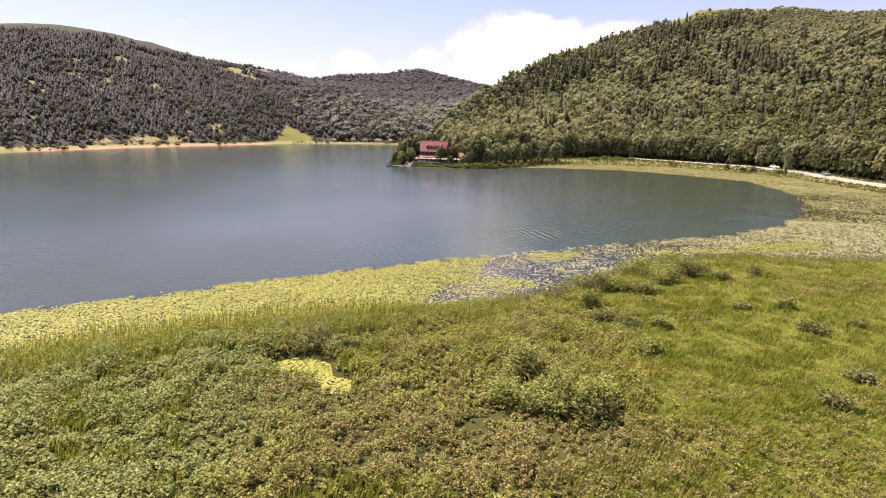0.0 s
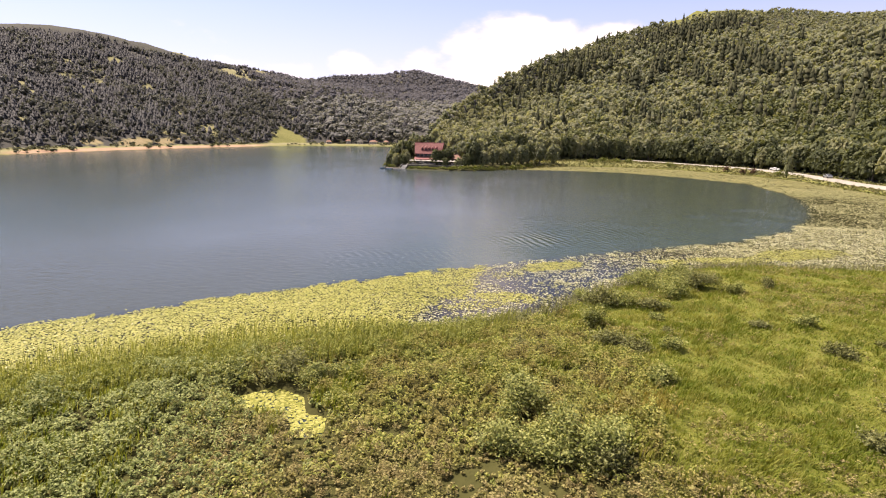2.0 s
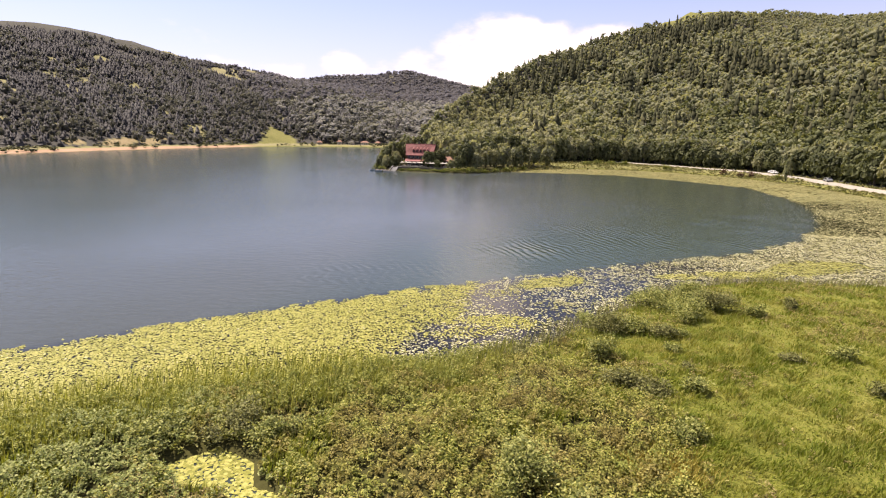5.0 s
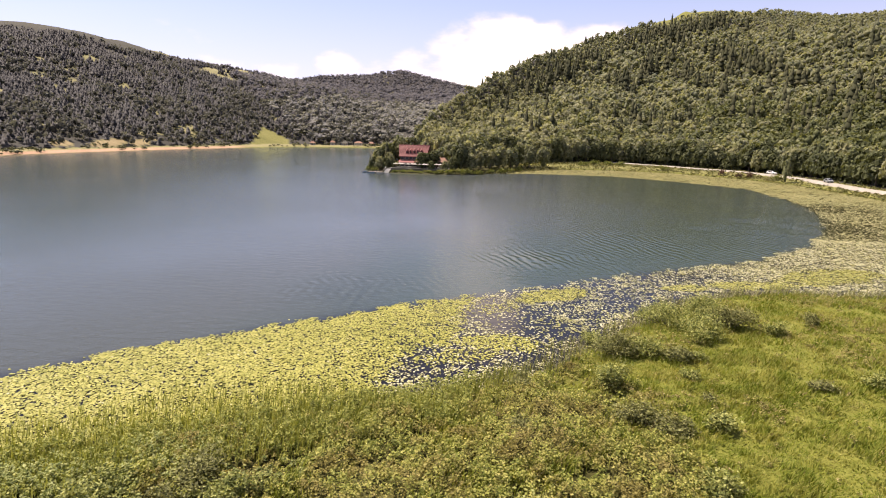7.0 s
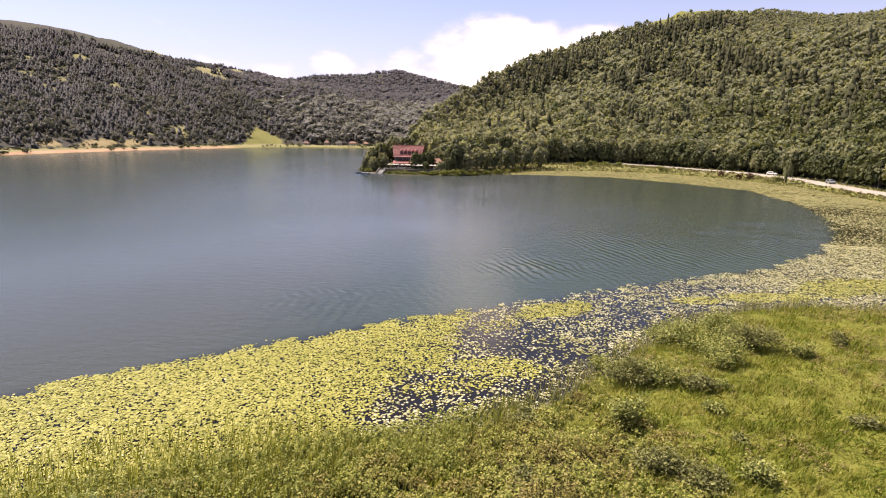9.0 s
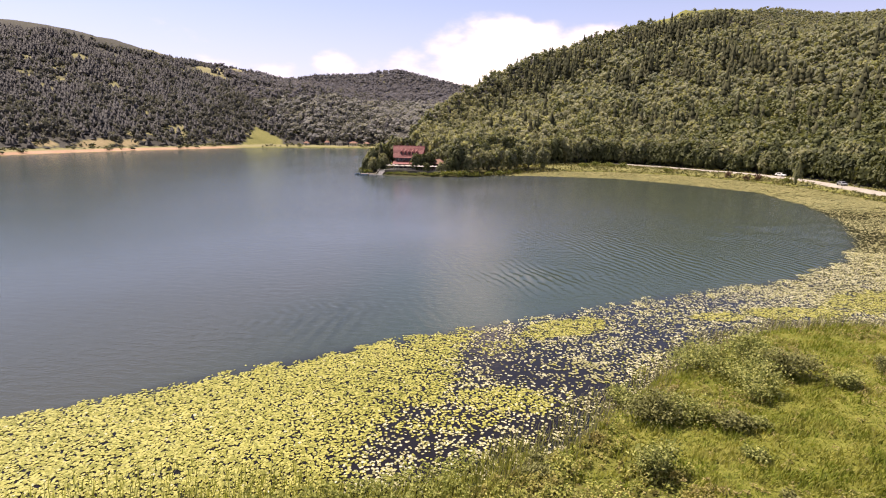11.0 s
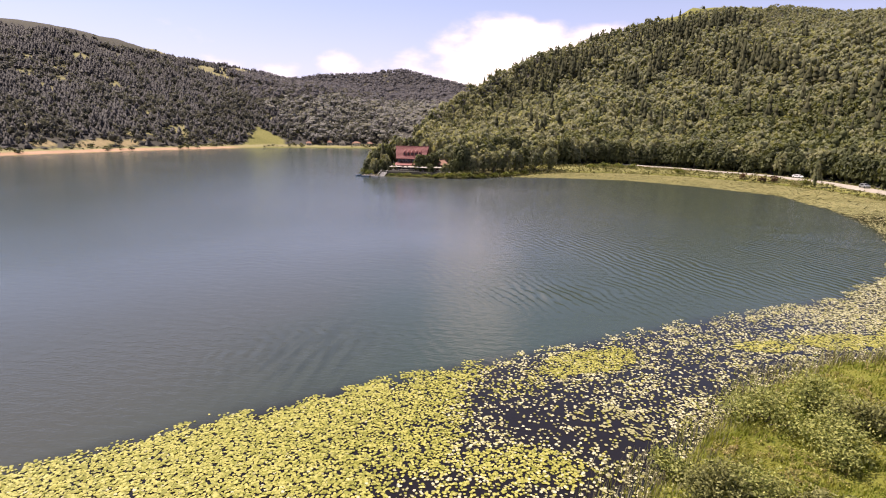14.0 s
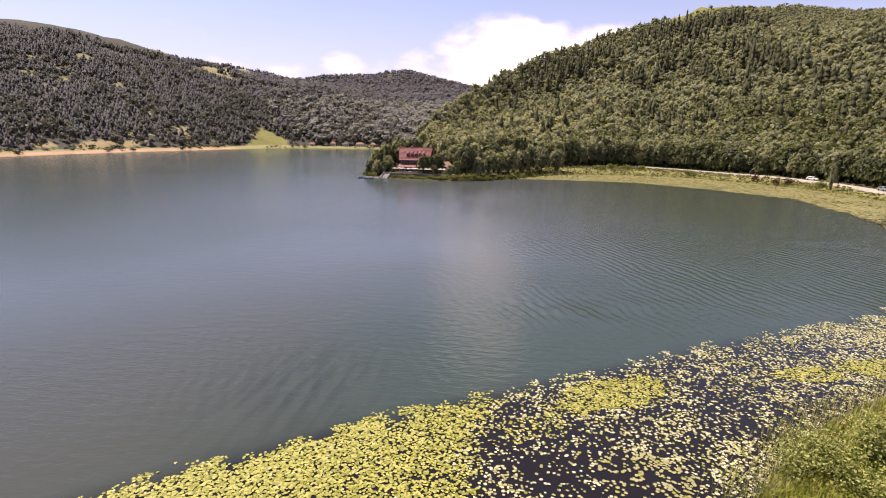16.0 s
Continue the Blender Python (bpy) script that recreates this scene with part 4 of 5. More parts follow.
def pad_spots(x0, x1, y0, y1, per_m2, cover):
    n = int((x1 - x0) * (y1 - y0) * per_m2)
    x, y = rng.uniform(x0, x1, n), rng.uniform(y0, y1, n)
    k = inside(x, y, PAD_ZONE)
    x, y = x[k], y[k]
    do, _ = to_line(x, y, PADS_OUT)
    ds, _ = to_line(x, y, SHORE, True)
    ds = np.where(inside(x, y, SHORE), -ds, ds)
    edge = smooth(0.0, 2.0, do + 3.4 * (fractal(x, y, 1.6, 2) - 0.55))
    k = (ds < 0.5) & (rng.random(len(x)) < cover(x, y) * edge)
    return x[k], y[k]


# thick beds of yellow pads: place, half length, half width, turn, share
BEDS = [(-5.2, 56.4, 4.2, 1.6, 25, 0.5), (-1.7, 60.4, 4.4, 2.2, 8, 0.8), (3.7, 76.6, 6.0, 2.3, 33, 0.8), (20.5, 83.6, 3.6, 1.5, 15, 0.65), (29.5, 86.8, 7.0, 2.2, 15, 0.8), (42, 94, 10, 4.0, 25, 0.65), (-2.6, 70.2, 2.6, 1.8, 40, 0.4)]


def bed_share(x, y):
    m = np.zeros(np.shape(x))
    ragged = 1.2 * (fractal(x, y, 1.7, 3) - 0.5)
    for ex, ey, rx, ry, turn, most in BEDS:
        c, s = math.cos(radians(turn)), math.sin(radians(turn))
        u, v = ((x - ex) * c + (y - ey) * s) / rx, ((y - ey) * c - (x - ex) * s) / ry
        m = np.maximum(m, 0.72 * most * smooth(1.3, 0.5, u * u + v * v + ragged))
    return m


def carpet_share(x, y):
    edge = np.interp(y, [50, 54.6, 57, 60, 62, 67, 72, 80], [-9.5, -9.2, -8.9, -5.7, -5.8, -6, -5.2, -3])
    return smooth(1.3, -1.3, x - edge + 3.5 * (fractal(x, y, 2.6, 3) - 0.5))


def near_cover(x, y):
    carpet = carpet_share(x, y) * (0.4 + 0.25 * smooth(0.3, 0.5, fractal(x, y + 70, 0.9, 2)) + 0.4 * smooth(-8, -20, x))
    clumps = smooth(0.4, 0.62, fractal(x, y, 0.8, 2)) * smooth(0.25, 0.6, fractal(x + 9, y, 3.0, 2))
    sparse = 0.11 + 0.27 * clumps + 0.15 * smooth(18, 40, x)
    hole = np.exp(-(((x + 0.8) / 4.0) ** 2 + ((y - 65.8) / 2.8) ** 2)) + 0.6 * np.exp(-(((x - 13) / 4) ** 2 + ((y - 76) / 3) ** 2))
    return np.clip(np.maximum(np.maximum(carpet, bed_share(x, y)), sparse * (1 - 0.65 * np.minimum(hole, 1))), 0, 1)


px, py = pad_spots(-75, 70, 0, 125, 74, near_cover)
pr = rng.uniform(0.068, 0.128, len(px)) * (1 + 0.003 * np.maximum(py - 50, 0))
first = np.argsort(np.hypot(px - 4, py - 66))[:300]
rest = np.setdiff1d(np.arange(len(px)), first)
lilies = tagged(new("water_lilies"), "yellow-green water lily pads floating near the shore", "water lilies")
# most pads outside the carpet and beds get the painted shine
pale = rng.random(len(px)) < 0.015 + 0.83 * (1 - carpet_share(px, py)) * (1 - 0.9 * smooth(0.1, 0.4, bed_share(px, py)))
for name, pick, mat in (("lily_pad_drift", ~pale[rest], PAD), ("shine_pale_lily_pad_drift", pale[rest], PAD_SHINE)):
    i = rest[pick]
    v, f = spread((DISC, DISCF), np.stack([px[i], py[i], rng.uniform(0.012, 0.05, len(i))], 1), pr[i], rng.random(len(i)) * 6.28, rng.normal(size=(len(i), 2)) * 0)
    v[:, 2] += rng.normal(size=len(v)) * 0.012
    ob = tagged(new(name, mesh_from(name, v, f, mat)), kind="stuff")
    ob.parent = lilies
pad_meshes = []
for mat in (PAD, PAD_SHINE):
    v = HEX.copy()
    v[:, 2] += np.array([0.02, 0.05, 0.03, 0.0, 0.04, 0.03, 0.06, 0.0])
    pad_meshes.append(mesh_from("lily_pad", v, HEXF, mat))
for i in first:
    ob = new("lily_pad", pad_meshes[int(pale[i])])
    ob.parent = lilies
    ob.matrix_basis = pose(px[i], py[i], 0.025 + 0.02 * rng.random(), 0, 0, rng.random() * 360) @ Matrix.Scale(pr[i], 4)


def far_cover(x, y):
    return 0.35 + 0.6 * smooth(0.35, 0.6, fractal(x, y, 10, 3))


fx, fy = pad_spots(40, 125, 88, 215, 8.0, far_cover)
k = (fy > 122) | (fx > 70)
fx, fy = fx[k], fy[k]
v, f = spread((DISC, DISCF), np.stack([fx, fy, rng.uniform(0.01, 0.06, len(fx))], 1), rng.uniform(0.14, 0.25, len(fx)), rng.random(len(fx)) * 6.28)
v[:, 2] += rng.normal(size=len(v)) * 0.012
tagged(new("lily_drift", mesh_from("lily_drift", v, f, PAD_BAY)), "pale drift of lily leaves in the bay", "water lilies", kind="stuff")
fx, fy = pad_spots(-15, 125, 150, 320, 3.0, lambda x, y: np.clip(smooth(165, 215, y + 20 * (fractal(x, y, 20, 2) - 0.5)), 0, 1))
v, f = spread((DISC, DISCF), np.stack([fx, fy, rng.uniform(0.01, 0.05, len(fx))], 1), np.stack([rng.uniform(0.4, 0.9, len(fx)), rng.uniform(0.3, 0.65, len(fx)), np.ones(len(fx))], 1), rng.normal(size=len(fx)) * 0.5)
MAT_STRAW = foliage("straw_mat", [(0, (0.105, 0.102, 0.036)), (0.5, (0.175, 0.165, 0.06)), (1, (0.25, 0.222, 0.098))], 0.06, 0.5, 0.1, island=0.4)
tagged(new("marsh_mat", mesh_from("marsh_mat", v, f, MAT_STRAW)), "straw-yellow floating mat along the far bank", "water plants", kind="stuff")
# lilies in the small pool
x, y = rng.uniform(-19.8, -9.8, 4600), rng.uniform(27.2, 35.2, 4600)
k = inside(x, y, POND) | (to_line(x, y, POND, True)[0] < 0.4)
x, y = x[k], y[k]
v, f = spread((HEX, HEXF), np.stack([x, y, rng.uniform(0.02, 0.06, len(x))], 1), rng.uniform(0.08, 0.14, len(x)), rng.random(len(x)) * 6.28)
tagged(new("pool_lilies", mesh_from("pool_lilies", v, f, PAD)), "bright yellow lily leaves filling a small pool", "water lilies", kind="stuff")

# tall marsh grass on the far bank
n = 32000
x, y = rng.uniform(-20, 150, n), rng.uniform(120, 350, n)
z, ds, df = terrain(x, y)
dr, _ = to_line(x, y, ROAD)
k = (ds > -2) & (df <= 0) & (dr > 2.2) & (rng.random(n) < 0.25 + 0.9 * fractal(x, y, 14, 3))
x, y, z = x[k], y[k], z[k]
tall = rng.uniform(0.5, 1.4, len(x)) * (0.55 + 0.45 * smooth(3, 12, dr[k]))
v, f = herbs(x, y, z, tall, tall * 0.9, 5, 0.34, rng, 0.9)
BANK = foliage("bank_grass", [(0, (0.06, 0.066, 0.024)), (0.5, (0.12, 0.12, 0.045)), (1, (0.2, 0.175, 0.08))], 0.08, 0.5, 0.3)
tagged(new("bank_grass", mesh_from("bank_grass", v, f, BANK)), "rough olive grass on the far bank", "grass", kind="stuff")


# ---- shrubs in the meadow ----
def limb(bm, a, b, ra, rb, sides=6):
    a, b = Vector(a), Vector(b)
    q = (b - a).to_track_quat("Z", "Y")
    rings = []
    for p, r in ((a, ra), (b, rb)):
        rings.append([bm.verts.new(p + q @ Vector((r * math.cos(6.2832 * k / sides), r * math.sin(6.2832 * k / sides), 0))) for k in range(sides)])
    for k in range(sides):
        bm.faces.new((rings[0][k], rings[0][(k + 1) % sides], rings[1][(k + 1) % sides], rings[1][k]))
    bm.faces.new(rings[1])
    bm.faces.new(rings[0][::-1])


def shrub(name, label, x, y, wide, high, mat, leaves, leaf):
    z = float(terrain(np.array([x]), np.array([y]))[0][0])
    root = tagged(new(name), label, "shrub", "shrubs in the meadow")
    root.matrix_basis = pose(x, y, z)
    r = np.random.default_rng(int(x * 31 + y * 17) & 65535)
    bm = bmesh.new()
    tips = []
    long, across, yaw = r.uniform(0.9, 1.35), r.uniform(0.65, 0.95), r.random() * 3.1
    for k in range(11):
        th, rr = r.random() * 6.28, wide * r.uniform(0.1, 0.5)
        px_, py_ = rr * math.cos(th) * long, rr * math.sin(th) * across
        tip = (px_ * math.cos(yaw) - py_ * math.sin(yaw), px_ * math.sin(yaw) + py_ * math.cos(yaw), high * r.uniform(0.3, 0.9) * (1 - 0.5 * rr / wide))
        limb(bm, (tip[0] * 0.2, tip[1] * 0.2, -0.05), tip, 0.03, 0.012, 5)
        tips.append(tip)
    part("stems", bm, BARK, root)
    tips = np.array(tips)
    c = tips[r.integers(0, 11, leaves)] + r.normal(size=(leaves, 3)) * [wide * 0.14, wide * 0.14, high * 0.17]
    c[:, 2] = np.where(c[:, 2] < 0.08, 0.08 + r.random(leaves) * high * 0.5, c[:, 2])
    s = leaf * r.uniform(0.6, 1.4, leaves)
    v, f = leaf_quads(c, s, s * 0.55, 1.6, r)
    ob = new("leaves", mesh_from("leaves", v, f, mat))
    ob.parent = root
    return root


for x, y, wide, high, mat, label in (
        (8.8, 46.6, 3.2, 1.5, SHRUB_DARK, "dark brownish shrub standing alone in the grass"),
        (10.4, 46.2, 1.8, 1.0, SHRUB_DARK, "small dark brownish shrub in the grass"),
        (18.4, 70.4, 4.2, 2.4, SHRUB, "rounded grey-green shrub near the water"),
        (20.6, 67.8, 3.6, 2.3, SHRUB_DARK, "broad dark shrub with deep shade beneath"),
        (17.2, 64.6, 4.2, 2.1, SHRUB, "low pale shrub at the clump's edge"),
        (14.4, 68.4, 4.6, 1.9, SHRUB, "yellow-green shrub at the water's edge"),
        (8.3, 58.8, 3.2, 1.8, SHRUB_DARK, "dark-shaded green shrub near the lily fringe"),
        (10.5, 59.0, 3.2, 1.6, SHRUB, "leafy green shrub near the lily fringe"),
        (13.2, 58.6, 2.4, 1.2, SHRUB_DARK, "low brown-green shrub in the grass"),
        (15.3, 58.9, 1.5, 0.8, SHRUB, "low spreading green shrub"),
        (6.8, 61.0, 2.4, 1.3, SHRUB, "low spreading green shrub"),
        (7.3, 52.4, 2.2, 2.0, SHRUB, "tall feathery grey-green shrub"),
        (0.4, 51.2, 1.8, 1.1, SHRUB_DARK, "small dark shrub among the herbs"),
        (0.4, 44.2, 1.9, 1.1, SHRUB_DARK, "small dark shrub among the herbs"),
        (13.8, 50.8, 0.9, 0.6, SHRUB_DARK, "very small dark shrub in the grass"),
        (13.6, 55.0, 1.4, 0.7, SHRUB, "feathery green shrub in the grass"),
        (13.6, 47.4, 1.9, 1.2, SHRUB, "feathery green shrub in the grass"),
        (24.2, 66.2, 1.8, 1.4, SHRUB, "small green shrub in the open meadow"),
        (29.2, 70.6, 1.8, 1.3, SHRUB_DARK, "small dark green shrub in the open meadow"),
        (22.8, 54.6, 1.7, 0.7, SHRUB_DARK, "low dark shrub in the open meadow"),
        (27.2, 55.4, 2.2, 1.2, SHRUB, "pale green shrub in the open meadow"),
        (27.6, 49.4, 2.4, 1.1, SHRUB_DARK, "dark shrub in the open meadow"),
        (32.2, 51.6, 1.5, 0.8, SHRUB_DARK, "low brown shrub in the open meadow"),
        (11.2, 40.4, 1.9, 1.2, SHRUB, "pale feathery shrub beside an orange patch"),
        (1.2, 33.0, 3.0, 2.6, SHRUB, "large pale-topped leafy shrub"),
        (0.2, 29.2, 2.8, 1.7, SHRUB, "broad green shrub among the herbs"),
        (2.8, 29.0, 2.8, 1.7, SHRUB, "broad green shrub among the herbs"),
        (5.2, 30.0, 3.2, 2.4, SHRUB, "large leafy shrub with dark gaps"),
        (6.2, 28.4, 2.4, 1.4, SHRUB_DARK, "brownish shrub at the meadow's edge"),
        (22.2, 34.0, 2.0, 1.0, SHRUB_DARK, "low brown shrub in the grass"),
        (26.3, 38.8, 1.8, 0.8, SHRUB_DARK, "low brown shrub in the grass"),
        (-16.4, 35.4, 2.8, 1.6, SHRUB_DARK, "dark reedy shrub beside the pool"),
        (-13.6, 35.4, 2.4, 1.5, SHRUB, "reedy shrub beside the pool"),
        (-20.5, 33.6, 2.6, 1.5, SHRUB, "green shrub beside the pool")):
    shrub("shrub", label, x, y, wide, high, mat, int(400 * wide * high) + 300, 0.095)


# ---- road on the far bank ----
def ribbon(line, half, lift, smooth_steps=6):
    pts = np.array(line, float)
    t = np.linspace(0, len(pts) - 1, (len(pts) - 1) * smooth_steps + 1)
    cx, cy = np.interp(t, np.arange(len(pts)), pts[:, 0]), np.interp(t, np.arange(len(pts)), pts[:, 1])
    for _ in range(3):
        cx[1:-1], cy[1:-1] = (cx[:-2] + 2 * cx[1:-1] + cx[2:]) / 4, (cy[:-2] + 2 * cy[1:-1] + cy[2:]) / 4
    dx, dy = np.gradient(cx), np.gradient(cy)
    n = np.hypot(dx, dy)
    nx, ny = -dy / n, dx / n
    zc = np.max([terrain(cx + nx * h, cy + ny * h)[0] for h in (-half, 0, half)], 0) + lift
    for _ in range(4):
        zc[1:-1] = (zc[:-2] + 2 * zc[1:-1] + zc[2:]) / 4
    return cx, cy, nx, ny, zc


cx, cy, nx, ny, zc = ribbon(ROAD, 1.1, 0.7)
rows = [np.stack([cx + nx * h, cy + ny * h, zc + dz], 1) for h, dz in ((-2.0, -1.0), (-1.1, 0), (0, 0.04), (1.1, 0), (2.0, -1.0))]
v = np.stack(rows, 1).reshape(-1, 3)
m = len(cx)
q = np.array([[i * 5 + j, i * 5 + j + 1, i * 5 + 5 + j + 1, i * 5 + 5 + j] for i in range(m - 1) for j in range(4)])
ROAD_MAT = plain("pale_road", (0.235, 0.212, 0.178), 0.9, 0.2, 0.8)
tagged(new("road", mesh_from("road", v, q, ROAD_MAT)), "pale dusty road along the lake below the wood", "road", kind="structure")


# ---- single trees along the road and by the hotel ----
def broad_tree(name, seed, mat, lumps=6, sprays=560, conical=0.0):
    """A tree of unit crown radius about 1, height about 2.6, with trunk, limbs and crown."""
    r = np.random.default_rng(seed)
    root = new(name)
    bm = bmesh.new()
    limb(bm, (0, 0, -0.2), (0.03, 0.02, 0.7), 0.085, 0.06, 7)
    limb(bm, (0.03, 0.02, 0.7), (0.0, 0.05, 1.7), 0.06, 0.02, 6)
    for k in range(6):
        th = k * 1.05 + r.random()
        limb(bm, (0.03, 0.02, 0.5 + 0.15 * k), (0.6 * math.cos(th), 0.6 * math.sin(th), 1.0 + 0.2 * k), 0.035, 0.01, 5)
    part("trunk", bm, BARK, root)
    v, f = crown(r, lumps, sprays, 0.125, (0.2, 0.32))
    if conical:
        v[:, :2] *= (1.15 - conical * np.clip(v[:, 2:] / 2, 0, 1))
        v[:, 2] *= 1.3
    v[:, 2] = v[:, 2] * 1.25 - 0.2
    ob = new("crown", mesh_from("crown", v, f, mat))
    ob.parent = root
    return root


def spruce_tree(name, seed):
    r = np.random.default_rng(seed)
    root = new(name)
    bm = bmesh.new()
    limb(bm, (0, 0, -0.05), (0, 0, 0.95), 0.018, 0.004, 6)
    part("trunk", bm, BARK, root)
    v, f = spruce(r, 9, 11)
    ob = new("crown", mesh_from("crown", v, f, NEEDLE))
    ob.parent = root
    return root


KINDS = [(broad_tree("tree", 21, LEAF_BROAD), "full green broadleaf tree at the wood's edge"),
         (broad_tree("tree", 22, LEAF_BROAD, 7, 600), "spreading green broadleaf tree at the wood's edge"),
         (broad_tree("tree", 23, LEAF_DARK), "dark green broadleaf tree with shade painted into its leaves"),
         (broad_tree("tree", 24, LEAF_BROAD, 5, 480, 0.8), "slim light green tree beside the road")]
for ob, label in KINDS:
    tagged(ob, label, "tree", "trees along the road")
SPRUCE = tagged(spruce_tree("spruce", 31), "tall dark spruce at the wood's edge", "tree", "trees along the road")
used = set()


def plant(kind, x, y, r, stretch=1.0, turn=0.0):
    ob = SPRUCE if kind < 0 else KINDS[kind][0]
    z = float(terrain(np.array([x]), np.array([y]))[0][0])
    m = pose(x, y, z - 0.05, 0, 0, turn) @ Matrix.Diagonal((r, r, r * stretch, 1))
    if kind not in used:
        used.add(kind)
        ob.matrix_basis = m
        return ob
    c = copy_thing(ob, m)
    c.matrix_basis = m
    return c


bx, by, bnx, bny, bz = ribbon(BASIN[2:14], 0.1, 0, 9)
tr = random.Random(5)
for i in range(0, len(bx), 1):
    if bx[i] < -45 or by[i] < 165:
        continue
    for row in (2.5, 7.5):
        off = row + tr.uniform(-1.5, 1.5)
        x, y = bx[i] - bnx[i] * off, by[i] - bny[i] * off
        if float(terrain(np.array([x]), np.array([y]))[2][0]) <= 0:
            x, y = bx[i] + bnx[i] * off, by[i] + bny[i] * off
        # the front row is mostly dark-leaved, standing in for shade under the canopy
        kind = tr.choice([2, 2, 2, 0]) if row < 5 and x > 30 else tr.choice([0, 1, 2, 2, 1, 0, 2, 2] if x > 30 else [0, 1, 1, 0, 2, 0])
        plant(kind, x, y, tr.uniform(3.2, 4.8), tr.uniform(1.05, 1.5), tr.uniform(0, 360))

# ---- hotel on the headland ----
ROOF_RED = plain("red_roof_tiles", (0.17, 0.055, 0.052), 0.7, 0.25, 2.5, relief=0.4)
WALL_RED = plain("red_brown_timber", (0.06, 0.026, 0.022), 0.75, 0.25, 3.0)
AWNING = plain("faded_red_sheet", (0.2, 0.075, 0.07), 0.6, 0.15, 2.0)
DARK_GLASS = plain("dark_window_glass", (0.02, 0.022, 0.025), 0.1, 0.1, 2.0, spec=0.6)
WHITE = plain("white_paint", (0.36, 0.35, 0.33), 0.6, 0.08, 3.0)
STONE = plain("grey_stone", (0.085, 0.08, 0.068), 0.9, 0.25, 2.0, relief=0.5)
PLANK = plain("weathered_planks", (0.15, 0.13, 0.11), 0.85, 0.25, 3.0)
CLOTH = plain("cream_canvas", (0.3, 0.28, 0.25), 0.85, 0.08, 4.0)
CAR_WHITE = plain("white_car_paint", (0.7, 0.7, 0.69), 0.3, 0.04, 5.0, spec=0.5)
CAR_GREY = plain("grey_car_paint", (0.3, 0.31, 0.33), 0.3, 0.04, 5.0, metal=0.4, spec=0.5)
RUBBER = plain("black_rubber", (0.02, 0.02, 0.02), 0.8, 0.1, 5.0)


def block(x0, x1, y0, y1, z0, z1, soft=0.0):
    bm = bmesh.new()
    bmesh.ops.create_cube(bm, size=1)
    for v in bm.verts:
        v.co = ((x0, x1)[v.co.x > 0], (y0, y1)[v.co.y > 0], (z0, z1)[v.co.z > 0])
    if soft:
        bmesh.ops.bevel(bm, geom=bm.edges[:], offset=soft, segments=1, affect="EDGES")
    return bm


def solid(faces_of_points):
    """A closed shape from a list of corner loops."""
    bm = bmesh.new()
    seen = {}
    for loop in faces_of_points:
        vs = []
        for p in loop:
            key = tuple(round(c, 4) for c in p)
            if key not in seen:
                seen[key] = bm.verts.new(p)
            vs.append(seen[key])
        bm.faces.new(vs)
    bmesh.ops.recalc_face_normals(bm, faces=bm.faces[:])
    return bm


def slab(quad, thick):
    top = [tuple(p) for p in quad]
    low = [(p[0], p[1], p[2] - thick) for p in quad]
    n = len(top)
    return solid([top, low[::-1]] + [[top[i], low[i], low[(i + 1) % n], top[(i + 1) % n]] for i in range(n)])


def window(parent, x, z, w, h, y, label=""):
    f = part("window", block(x - w / 2 - 0.08, x + w / 2 + 0.08, y - 0.07, y + 0.05, z - 0.08, z + h + 0.08), WHITE, parent, label)
    part("pane", block(x - w / 2, x + w / 2, y - 0.1, y - 0.06, z, z + h), DARK_GLASS, f)
    part("sill", block(x - w / 2 - 0.15, x + w / 2 + 0.15, y - 0.2, y, z - 0.18, z - 0.08), WHITE, f)
    return f


def ground_at(x, y):
    return float(terrain(np.array([x]), np.array([y]))[0][0])


HX, HY = -57.4, 268.5
HZ = ground_at(HX, HY)
hotel = tagged(new("hotel"), "three-storey lakeside hotel with red hipped roof and dormers", "hotel")
hotel.matrix_basis = pose(HX, HY, HZ, 0, 0, 6)
part("wall", block(-6.0, 6.0, -4.4, 5.0, -0.6, 5.9), WALL_RED, hotel)
gab = [(-6.0, -4.4, 5.9), (-6.0, 5.0, 5.9), (-6.0, 0.3, 10.0)]
part("gable", solid([gab, [(p[0] + 12, p[1], p[2]) for p in gab][::-1]] + [[gab[i], gab[(i + 1) % 3], (gab[(i + 1) % 3][0] + 12, *gab[(i + 1) % 3][1:]), (gab[i][0] + 12, *gab[i][1:])] for i in range(3)]), WALL_RED, hotel)
roof = part("roof", slab([(-7.4, 0.3, 10.55), (7.4, 0.3, 10.55), (6.5, -5.8, 5.5), (-6.5, -5.8, 5.5)], 0.28), ROOF_RED, hotel, "red tiled roof slope")
roof2 = part("roof", slab([(7.4, 0.3, 10.55), (-7.4, 0.3, 10.55), (-6.5, 6.2, 5.7), (6.5, 6.2, 5.7)], 0.28), ROOF_RED, hotel, "red tiled roof slope")
part("ridge", block(-7.4, 7.4, 0.15, 0.45, 10.5, 10.72, 0.05), ROOF_RED, roof)
for k in range(9):
    u = (k + 1) / 10
    yy, zz = 0.3 - 6.1 * u, 10.55 - 5.05 * u
    part("tile_course", block(-7.4 + 0.9 * u, 7.4 - 0.9 * u, yy - 0.06, yy + 0.1, zz + 0.02, zz + 0.1), ROOF_RED, roof)
